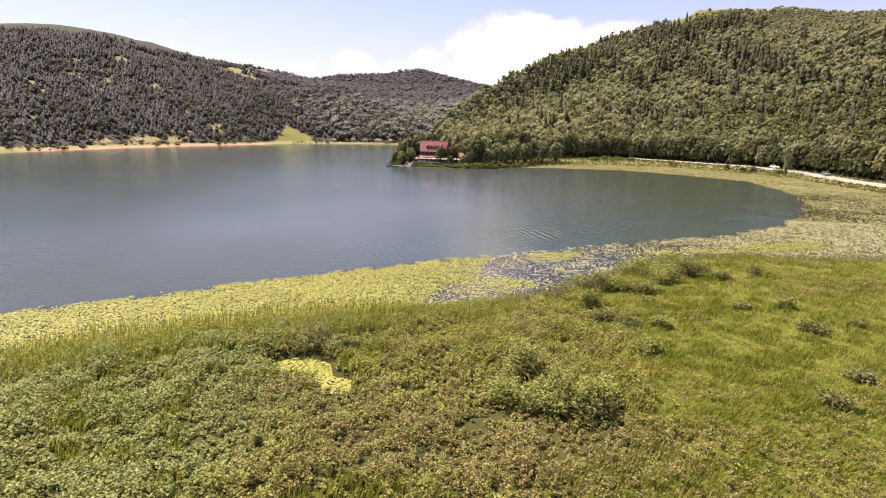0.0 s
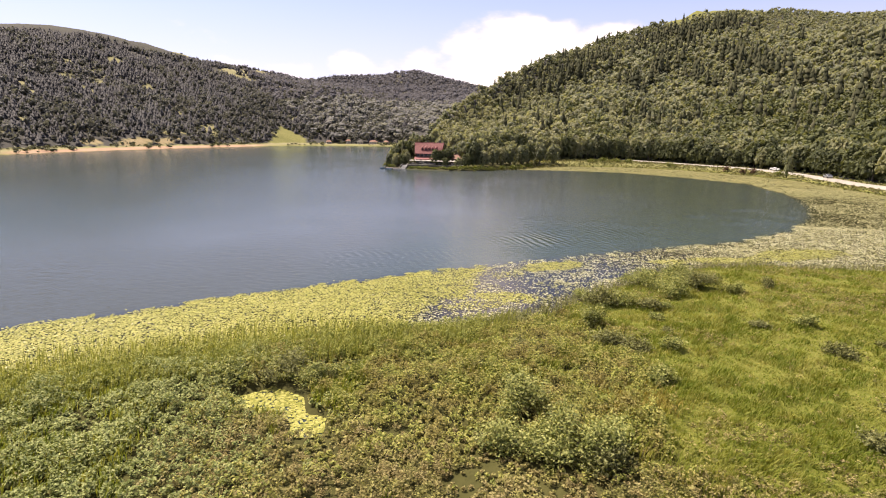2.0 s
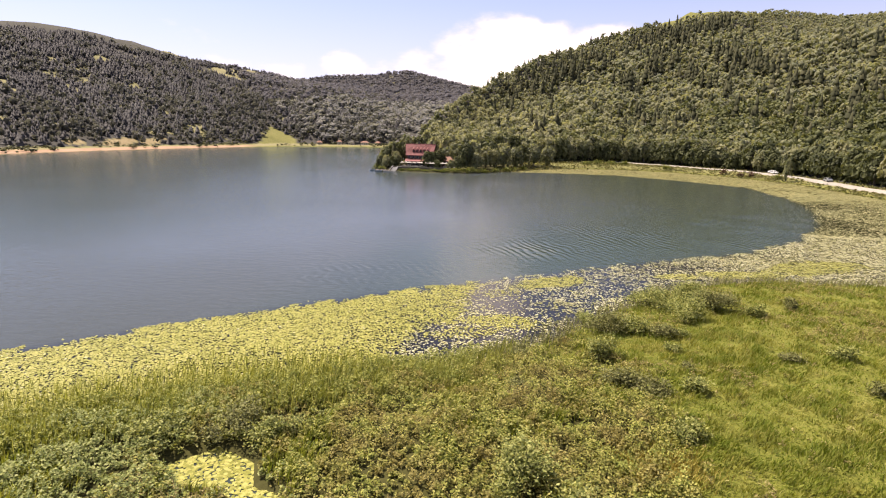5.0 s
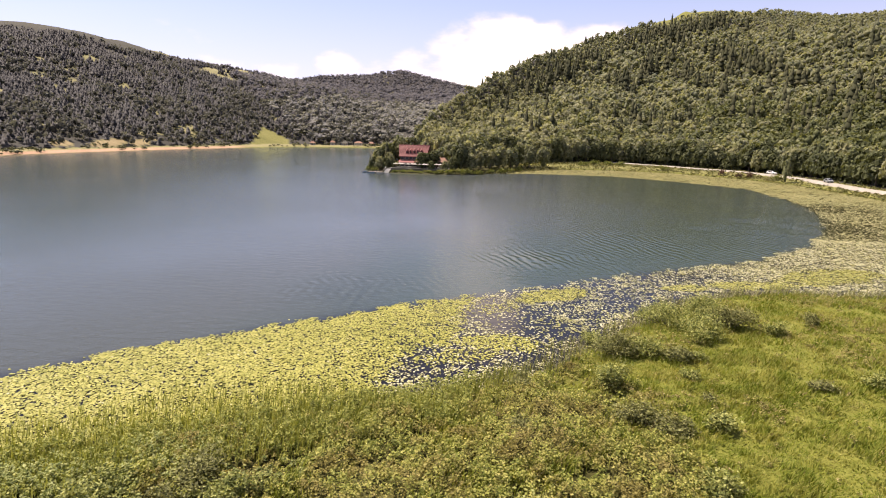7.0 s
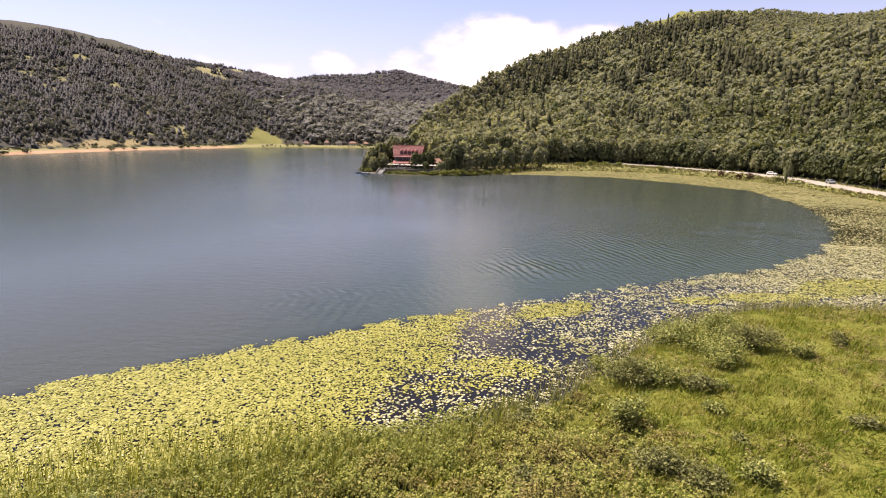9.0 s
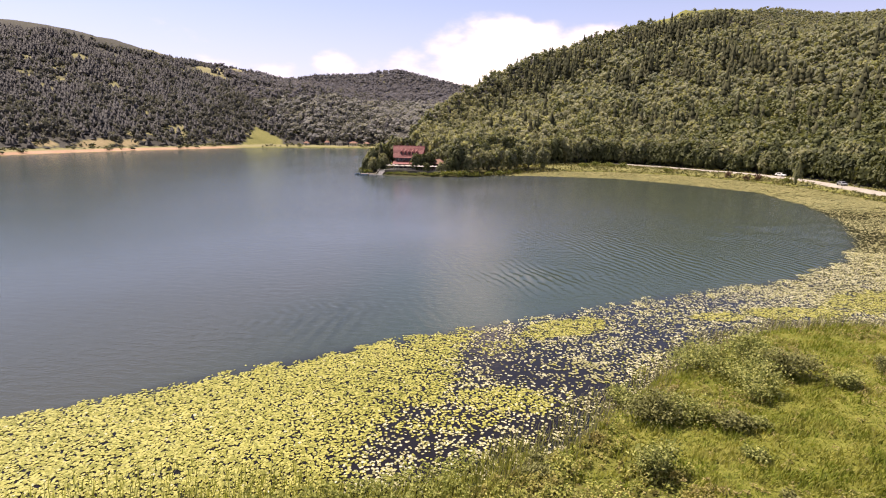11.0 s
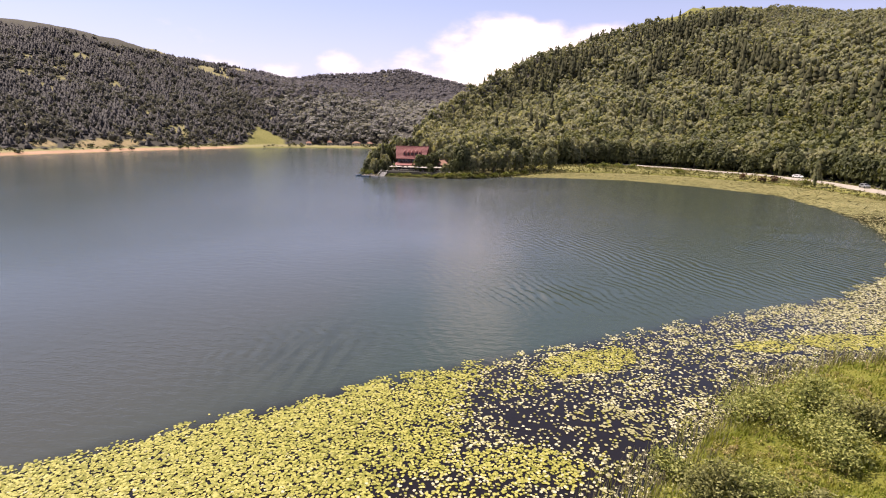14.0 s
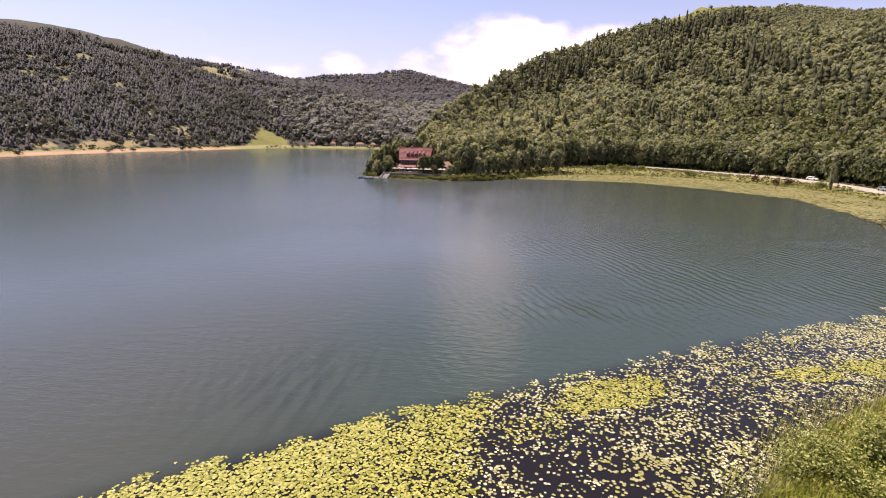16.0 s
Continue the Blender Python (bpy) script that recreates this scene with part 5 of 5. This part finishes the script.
for dx in (-3.0, -1.3, 0.4, 2.1, 3.8):
    dm = part("dormer", solid([[(dx - .5, -4.3, 6.9), (dx + .5, -4.3, 6.9), (dx + .5, -4.3, 7.9), (dx, -4.3, 8.5), (dx - .5, -4.3, 7.9)],
                               [(dx - .5, -1.6, 8.0), (dx - .5, -1.6, 8.95), (dx, -1.6, 9.2), (dx + .5, -1.6, 8.95), (dx + .5, -1.6, 8.0)],
                               [(dx - .5, -4.3, 6.9), (dx - .5, -4.3, 7.9), (dx - .5, -1.6, 8.95), (dx - .5, -1.6, 8.0)],
                               [(dx + .5, -4.3, 6.9), (dx + .5, -1.6, 8.0), (dx + .5, -1.6, 8.95), (dx + .5, -4.3, 7.9)],
                               [(dx - .5, -4.3, 7.9), (dx, -4.3, 8.5), (dx, -1.6, 9.2), (dx - .5, -1.6, 8.95)],
                               [(dx + .5, -4.3, 7.9), (dx + .5, -1.6, 8.95), (dx, -1.6, 9.2), (dx, -4.3, 8.5)],
                               [(dx - .5, -4.3, 6.9), (dx - .5, -1.6, 8.0), (dx + .5, -1.6, 8.0), (dx + .5, -4.3, 6.9)]]), ROOF_RED, hotel, "small gabled roof dormer")
    part("pane", block(dx - 0.33, dx + 0.33, -4.36, -4.3, 7.0, 7.75), DARK_GLASS, dm)
for cxx in (-1.0, 5.2):
    ch = part("chimney", block(cxx - 0.35, cxx + 0.35, 0.6, 1.3, 9.6, 11.6, 0.04), STONE, hotel, "stone chimney")
    part("cap", block(cxx - 0.45, cxx + 0.45, 0.5, 1.4, 11.6, 11.75), STONE, ch)
for k in range(6):
    window(hotel, -5.0 + 2.0 * k, 4.0, 1.2, 1.3, -4.4, "white-framed dark window")
for k in range(6):
    window(hotel, -5.0 + 2.0 * k, 0.7, 1.5, 1.6, -4.4, "white-framed dark window")
bal = part("balcony", block(-6.4, 6.4, -5.8, -4.4, 2.95, 3.15), PLANK, hotel, "timber balcony")
part("rail", block(-6.4, 6.4, -5.8, -5.72, 3.95, 4.05), WALL_RED, bal)
for k in range(27):
    part("baluster", block(-6.3 + k * 0.485, -6.22 + k * 0.485, -5.79, -5.73, 3.15, 3.95), WALL_RED, bal)
aw = part("awning", slab([(-6.6, -5.0, 3.75), (5.6, -5.0, 3.75), (5.6, -8.6, 2.75), (-6.6, -8.6, 2.75)], 0.12), AWNING, hotel, "faded red porch roof")
for k in range(6):
    part("post", block(-6.4 + 2.36 * k, -6.25 + 2.36 * k, -8.45, -8.3, -0.4, 2.8), WALL_RED, aw)
part("door", block(-0.6, 0.6, -4.5, -4.38, -0.2, 2.0), PLANK, hotel, "timber front door")
wing = part("side_wing", block(6.0, 10.5, -1.5, 5.0, -0.6, 4.2), WALL_RED, hotel, "lower red side wing")
part("roof", slab([(5.7, 1.7, 6.4), (11.2, 1.7, 6.4), (11.2, -2.4, 3.8), (5.7, -2.4, 3.8)], 0.2), ROOF_RED, wing)
part("roof", slab([(11.2, 1.7, 6.4), (5.7, 1.7, 6.4), (5.7, 5.8, 3.8), (11.2, 5.8, 3.8)], 0.2), ROOF_RED, wing)

# terrace with its wall, steps and landing stage
terrace = tagged(new("terrace"), "stone-edged lakeside terrace below the hotel", "terrace", kind="structure")
part("paving", block(-67.5, -37.0, 253.0, 262.5, 0.2, 1.75, 0.05), STONE, terrace)
part("wall", block(-67.8, -36.7, 252.6, 253.0, -0.4, 1.9, 0.04), STONE, terrace)
stairs = tagged(new("steps"), "pale wooden steps down to the water", "steps")
for s in range(8):
    part("step", block(-66.9, -64.6, 252.4 - 0.7 * s, 253.2 - 0.7 * s, 1.35 - 0.2 * s, 1.55 - 0.2 * s), WHITE, stairs)
for xx in (-67.1, -64.5):
    part("rail", slab([(xx, 252.6, 2.4), (xx + 0.12, 252.6, 2.4), (xx + 0.12, 246.8, 0.9), (xx, 246.8, 0.9)], 0.12), WHITE, stairs)
jetty = tagged(new("jetty"), "grey wooden landing stage on posts", "jetty")
for k in range(10):
    part("plank", block(-73.5 + 0.62 * k, -72.95 + 0.62 * k, 245.2, 248.8, 0.42, 0.52), PLANK, jetty)
for k in range(4):
    for yy in (245.3, 248.5):
        part("post", block(-73.4 + 1.95 * k, -73.2 + 1.95 * k, yy, yy + 0.2, -1.6, 0.9), PLANK, jetty)


def rowing_boat(label, x, y, turn, mat):
    """An open boat with a pointed bow, benches and a gunwale."""
    root = tagged(new("rowing_boat"), label, "boat", "boats at the landing stage")
    root.matrix_basis = pose(x, y, 0, 0, 0, turn)
    rim = [(-1.6, -0.5, 0.45), (0.6, -0.65, 0.45), (2.0, 0, 0.6), (0.6, 0.65, 0.45), (-1.6, 0.5, 0.45)]
    keel = [(-1.4, -0.3, -0.1), (0.6, -0.4, -0.1), (1.5, 0, -0.08), (0.6, 0.4, -0.1), (-1.4, 0.3, -0.1)]
    floor_ = [(p[0] * 0.95, p[1] * 0.9, 0.02) for p in keel]
    lip = [(p[0] * 0.95, p[1] * 0.88, p[2]) for p in rim]
    loops = [keel[::-1], floor_]
    for k in range(5):
        n = (k + 1) % 5
        loops += [[keel[k], keel[n], rim[n], rim[k]], [rim[k], rim[n], lip[n], lip[k]], [lip[k], lip[n], floor_[n], floor_[k]]]
    part("hull", solid(loops), mat, root)
    for bx_ in (-0.9, 0.3):
        part("bench", block(bx_ - 0.14, bx_ + 0.14, -0.5, 0.5, 0.26, 0.31), PLANK, root)
    return root


BOAT_BLUE = plain("faded_blue_boat_paint", (0.13, 0.19, 0.26), 0.5, 0.15, 3.0)
for label, x, y, turn, mat in (("faded blue rowing boat tied at the landing stage", -71.6, 243.8, 8, BOAT_BLUE), ("white rowing boat tied at the landing stage", -67.4, 243.6, -6, WHITE),
                               ("faded blue rowing boat tied at the landing stage", -75.2, 246.6, 70, BOAT_BLUE)):
    rowing_boat(label, x, y, turn, mat)


def cone(bm, r0, r1, z0, z1, n=8):
    lo = [bm.verts.new((r0 * math.cos(6.2832 * k / n), r0 * math.sin(6.2832 * k / n), z0)) for k in range(n)]
    hi = [bm.verts.new((r1 * math.cos(6.2832 * k / n), r1 * math.sin(6.2832 * k / n), z1)) for k in range(n)]
    for k in range(n):
        bm.faces.new((lo[k], lo[(k + 1) % n], hi[(k + 1) % n], hi[k]))
    bm.faces.new(hi)
    bm.faces.new(lo[::-1])


parasol = tagged(new("parasol"), "open cream canvas parasol on the terrace", "parasol", "parasols on the terrace")
bm = bmesh.new()
cone(bm, 0.04, 0.03, 0.0, 2.35)
part("pole", bm, PLANK, parasol)
bm = bmesh.new()
cone(bm, 1.2, 0.05, 1.95, 2.45)
part("canopy", bm, CLOTH, parasol)
bm = bmesh.new()
cone(bm, 0.3, 0.22, 0, 0.12)
part("base", bm, STONE, parasol)
table = tagged(new("cafe_table"), "white cafe table on the terrace", "table", "tables on the terrace")
part("tabletop", block(-0.6, 0.6, -0.45, 0.45, 0.7, 0.75, 0.01), WHITE, table)
for sx in (-0.5, 0.5):
    for sy in (-0.36, 0.36):
        part("leg", block(sx - 0.03, sx + 0.03, sy - 0.03, sy + 0.03, 0, 0.7), WHITE, table)
tr2 = random.Random(9)
spots = [(-63.2 + 1.9 * k + tr2.uniform(-0.5, 0.5), 255.6 + tr2.uniform(-1.6, 1.6)) for k in range(13)]
for k, (x, y) in enumerate(spots):
    m = pose(x, y, 1.75, 0, 0, tr2.uniform(0, 60))
    if k == 0:
        parasol.matrix_basis = m
    else:
        copy_thing(parasol, m)
tspots = [(-62.6 + 1.25 * k + tr2.uniform(-0.4, 0.4), 256.9 + tr2.uniform(-0.6, 0.9)) for k in range(19)]
for k, (x, y) in enumerate(tspots):
    m = pose(x, y, 1.75, 0, 0, tr2.uniform(-30, 30))
    if k == 0:
        table.matrix_basis = m
    else:
        copy_thing(table, m)



def hut(name, label, x, y, z, turn, wide, deep, high, wall, roof_mat):
    """A small hip-roofed building with eaves, a door and two windows."""
    root = tagged(new(name), label, "building", "small buildings by the lake")
    root.matrix_basis = pose(x, y, z, 0, 0, turn)
    a, b, o = wide / 2, deep / 2, 0.5
    part("wall", block(-a, a, -b, b, -0.8, high), wall, root)
    eave = [(-a - o, -b - o, high - 0.1), (a + o, -b - o, high - 0.1), (a + o, b + o, high - 0.1), (-a - o, b + o, high - 0.1)]
    r0, r1 = (-a * 0.45, 0, high + b * 0.75), (a * 0.45, 0, high + b * 0.75)
    part("roof", solid([eave[::-1], [eave[0], eave[1], r1, r0], [eave[1], eave[2], r1], [eave[2], eave[3], r0, r1], [eave[3], eave[0], r0]]), roof_mat, root)
    part("door", block(-0.45, 0.45, -b - 0.06, -b + 0.02, 0, 2.0), PLANK, root)
    for sx in (-a * 0.6, a * 0.6):
        window(root, sx, 0.9, 0.9, 0.9, -b)
    return root


TERRACOTTA = plain("terracotta_tiles", (0.19, 0.1, 0.07), 0.8, 0.25, 2.0, relief=0.4)
PALE_WALL = plain("pale_plaster", (0.42, 0.38, 0.32), 0.85, 0.12, 1.5)
hut("pavilion", "small pavilion with a terracotta hipped roof beside the hotel", -44.0, 265.0, 1.9, 4, 7.5, 5.5, 2.7, WALL_RED, TERRACOTTA)
for label, x, y, turn, wide, high, wall, roof_mat in (
        ("pale kiosk with a terracotta roof on the far shore", -212, 560, 20, 5.0, 2.6, PALE_WALL, TERRACOTTA),
        ("pale beach house with a grey roof on the far shore", -199, 561, 15, 6.0, 2.6, PALE_WALL, STONE),
        ("low terracotta-roofed house on the far shore", -186, 567, 5, 8.0, 2.8, PALE_WALL, TERRACOTTA),
        ("small brown timber hut on the far shore", -173, 571, 0, 5.0, 2.4, PLANK, TERRACOTTA),
        ("narrow white kiosk on the far shore", -150, 568, -10, 3.4, 4.4, WHITE, STONE),
        ("pale kiosk with a terracotta roof on the far shore", -228, 545, 28, 5.0, 2.4, PALE_WALL, TERRACOTTA)):
    hut("lake_hut", label, x, y, ground_at(x, y), turn, wide, 4.4, high, wall, roof_mat)

# trees and willows of the headland
for kind, x, y, r, st in ((2, -68.5, 258, 2.2, 1.2), (1, -71.5, 257.5, 2.4, 1.2), (2, -74.5, 259, 2.6, 1.2), (0, -66, 276, 4.2, 1.6), (2, -70.5, 268, 3.6, 1.5), (2, -51.6, 257.5, 2.7, 1.3), (2, -46.4, 254.6, 1.7, 1.2), (1, -40.0, 254.8, 1.9, 1.1), (2, -36.5, 256.5, 2.4, 1.2), (2, -49.6, 258.5, 2.2, 1.5), (2, -50.4, 261.5, 2.0, 1.5), (2, -73, 264, 3.2, 1.45), (1, -76, 271, 3.4, 1.3), (2, -70, 274, 3.6, 1.4), (-1, -69.5, 263, 14, 1.0), (-1, -72.5, 265.5, 12, 1.0), (1, -67.5, 261, 2.6, 1.3), (0, -75, 282, 3.8, 1.3), (2, -48.5, 260, 2.3, 1.45),
                          (2, -46.5, 263, 2.6, 1.4), (1, -44, 268, 3.4, 1.25), (2, -33.5, 259, 4.2, 1.35), (1, -31, 264, 4.4, 1.3), (0, -28.5, 259, 3.2, 1.2), (0, -40, 273, 4.2, 1.3),
                          (1, -25, 268, 3.8, 1.2), (0, -21, 271, 3.6, 1.2), (1, -17, 277, 4, 1.2), (0, -12, 285, 4, 1.2), (2, -9, 293, 4, 1.25), (1, -3, 299, 4.2, 1.2), (0, 4, 306, 4, 1.2),
                          (2, -62, 282, 4.4, 1.4), (0, -54, 283, 4.4, 1.4), (1, -47, 281, 4.4, 1.4), (2, -68, 286, 4.2, 1.4), (0, -33, 277, 4.4, 1.3), (2, -24, 281, 4.4, 1.3), (1, -78, 292, 4, 1.3),
                          (2, -80, 302, 4, 1.3), (0, -72, 300, 4.4, 1.4), (1, -60, 296, 4.4, 1.4), (0, -47, 294, 4.6, 1.4), (-1, 130, 240, 15, 1.0), (-1, 12, 352, 15, 1.0), (-1, -38, 282, 15, 1.0), (3, 104, 260, 2.2, 1.6), (0, 108, 300, 3.8, 1.3)):
    plant(kind, x, y, r, st, x * 37)
WILLOW = foliage("willow_leaves", [(0, (0.06, 0.08, 0.02)), (0.5, (0.12, 0.14, 0.035)), (1, (0.2, 0.2, 0.06))], 0.2, 0.8, 0.35)
RUSSET = foliage("russet_leaves", [(0, (0.05, 0.03, 0.022)), (1, (0.12, 0.07, 0.045))], 0.3, 0.9, 0.25)
for x, y, wide, high, mat, label in ((-62, 249.6, 3.2, 0.9, WILLOW, "low grassy willow below the terrace wall"), (-58, 249.2, 3.4, 1.1, WILLOW, "low grassy willow below the terrace wall"), (-54.6, 249.4, 3.2, 1.2, WILLOW, "low grassy willow below the terrace wall"), (-41, 250.5, 4, 1.5, WILLOW, "low yellow-green willow on the lake's edge"), (-51, 248.6, 3.4, 0.9, WILLOW, "low grassy willow on the lake's edge"), (-47, 249.6, 3.4, 1.1, WILLOW, "low grassy willow on the lake's edge"), (-73, 254.5, 3.4, 1.9, WILLOW, "green willow beside the landing stage"), (-15, 266, 3.6, 2.2, WILLOW, "yellow-green willow on the lake's edge"), (-12, 273, 3.6, 2.0, WILLOW, "yellow-green willow on the lake's edge"), (-8, 281, 4, 2.0, WILLOW, "yellow-green willow on the lake's edge"), (-37, 249.5, 4, 2.0, WILLOW, "low yellow-green willow on the lake's edge"), (-33, 249.8, 4, 2.6, WILLOW, "yellow-green willow on the lake's edge"),
                                     (-29, 252.5, 4, 2.4, WILLOW, "yellow-green willow on the lake's edge"), (-24.5, 255.5, 4, 2.2, WILLOW, "yellow-green willow on the lake's edge"),
                                     (-20, 260.5, 3.6, 2.0, WILLOW, "yellow-green willow on the lake's edge"), (-77, 260, 3.4, 2.4, WILLOW, "green willow beside the landing stage"),
                                     (-79, 268, 3.6, 2.6, WILLOW, "green willow beside the landing stage"), (-43, 248.5, 3.2, 1.2, WILLOW, "low grassy willow on the lake's edge"),
                                     (88, 289, 3, 2.6, RUSSET, "russet-brown shrub beside the road"), (92, 279, 3, 2.4, RUSSET, "russet-brown shrub beside the road"),
                                     (96, 277, 3, 2.6, RUSSET, "russet-brown shrub beside the road"), (104, 268, 3.4, 2.2, WILLOW, "green shrub beside the road"),
                                     (66, 309, 4, 2.8, WILLOW, "rounded green shrub beside the road"), (40, 326, 5, 2.4, WILLOW, "green shrub row beside the road"),
                                     (33, 326, 5, 2.6, WILLOW, "green shrub row beside the road"), (26, 322, 5, 2.2, WILLOW, "green shrub row beside the road"), (47, 326, 5, 2.4, WILLOW, "green shrub row beside the road")):
    shrub("lakeside_shrub", label, x, y, wide, high, mat, int(110 * wide), 0.3)


def car(label, x, y, turn, mat):
    root = tagged(new("car"), label, "car", "cars on the road")
    d, al = to_line(np.array([x]), np.array([y]), np.stack([cx, cy], 1))
    root.matrix_basis = pose(x, y, float(np.interp(al[0], np.arange(len(zc)), zc)) + 0.05, 0, 0, turn)
    prof = [(-2.1, 0.3), (2.1, 0.3), (2.1, 0.75), (1.2, 0.95), (0.6, 1.45), (-1.3, 1.48), (-2.0, 0.95)]
    left, right = [(p[0], -0.85, p[1]) for p in prof], [(p[0], 0.85, p[1]) for p in prof]
    n = len(prof)
    bm = solid([left, right[::-1]] + [[left[i], right[i], right[(i + 1) % n], left[(i + 1) % n]] for i in range(n)])
    bmesh.ops.bevel(bm, geom=bm.edges[:], offset=0.06, segments=2, affect="EDGES")
    body = part("body", bm, mat, root)
    for s in (-0.87, 0.84):
        part("side_window", block(-1.25, 0.55, s, s + 0.03, 0.98, 1.36, 0.01), DARK_GLASS, body)
    part("windscreen", slab([(0.66, -0.7, 1.44), (0.66, 0.7, 1.44), (1.2, 0.7, 1.0), (1.2, -0.7, 1.0)], 0.03), DARK_GLASS, body)
    for wx_ in (-1.3, 1.3):
        for wy_ in (-0.8, 0.8):
            bm = bmesh.new()
            cone(bm, 0.32, 0.32, -0.1, 0.1, 14)
            bmesh.ops.rotate(bm, verts=bm.verts[:], matrix=Matrix.Rotation(radians(90), 3, "X"))
            bmesh.ops.translate(bm, verts=bm.verts[:], vec=(wx_, wy_, 0.32))
            part("wheel", bm, RUBBER, root)
    return root


car("small white car parked on the lake road", 107.5, 283.2, -55, CAR_WHITE)
car("small grey car on the lake road", 113.6, 246.0, -88, CAR_GREY)

# bushes along the far shore
x, y = rng.uniform(-335, -150, 5000), rng.uniform(230, 580, 5000)
z, ds, df = terrain(x, y)
k = (ds > 2.5) & (df < 34) & (rng.random(len(x)) < 0.5 * smooth(0.35, 0.65, fractal(x, y, 24, 2)))
k &= ~LAWN(x, y)
x, y, z = x[k], y[k], z[k]
w = rng.uniform(0.7, 2.2, len(x))
FAR_BUSH = foliage("far_bushes", [(0, (0.05, 0.055, 0.03)), (1, (0.13, 0.13, 0.06))], 0.05, 0.3, 0.25)
wood("shore_bushes", "olive bushes along the far shore", SCRUB, x, y, z - 0.2, np.stack([w, w, w * 0.8], 1), FAR_BUSH, "bushes")

# undergrowth along the foot of the wood, leaves darkened as the shade there
x, y = rng.uniform(-85, 150, 8000), rng.uniform(165, 380, 8000)
db, _ = to_line(x, y, BASIN, True)
dr, _ = to_line(x, y, ROAD)
z, ds, df = terrain(x, y)
k = (ds > 1.5) & (db < 5) & (dr > 2.8) & ((x < 14) | (df > 0.3)) & (np.hypot(x + 57, y - 266) > 13)
x, y, z = x[k], y[k], z[k]
w = rng.uniform(0.9, 1.8, len(x))
wood("undergrowth", "dark bushes at the wood's foot, standing in for its shade", FAR_CROWNS[3:], x, y, z - 0.3, np.stack([w, w, w * 0.9], 1), LEAF_DARK, "bushes")
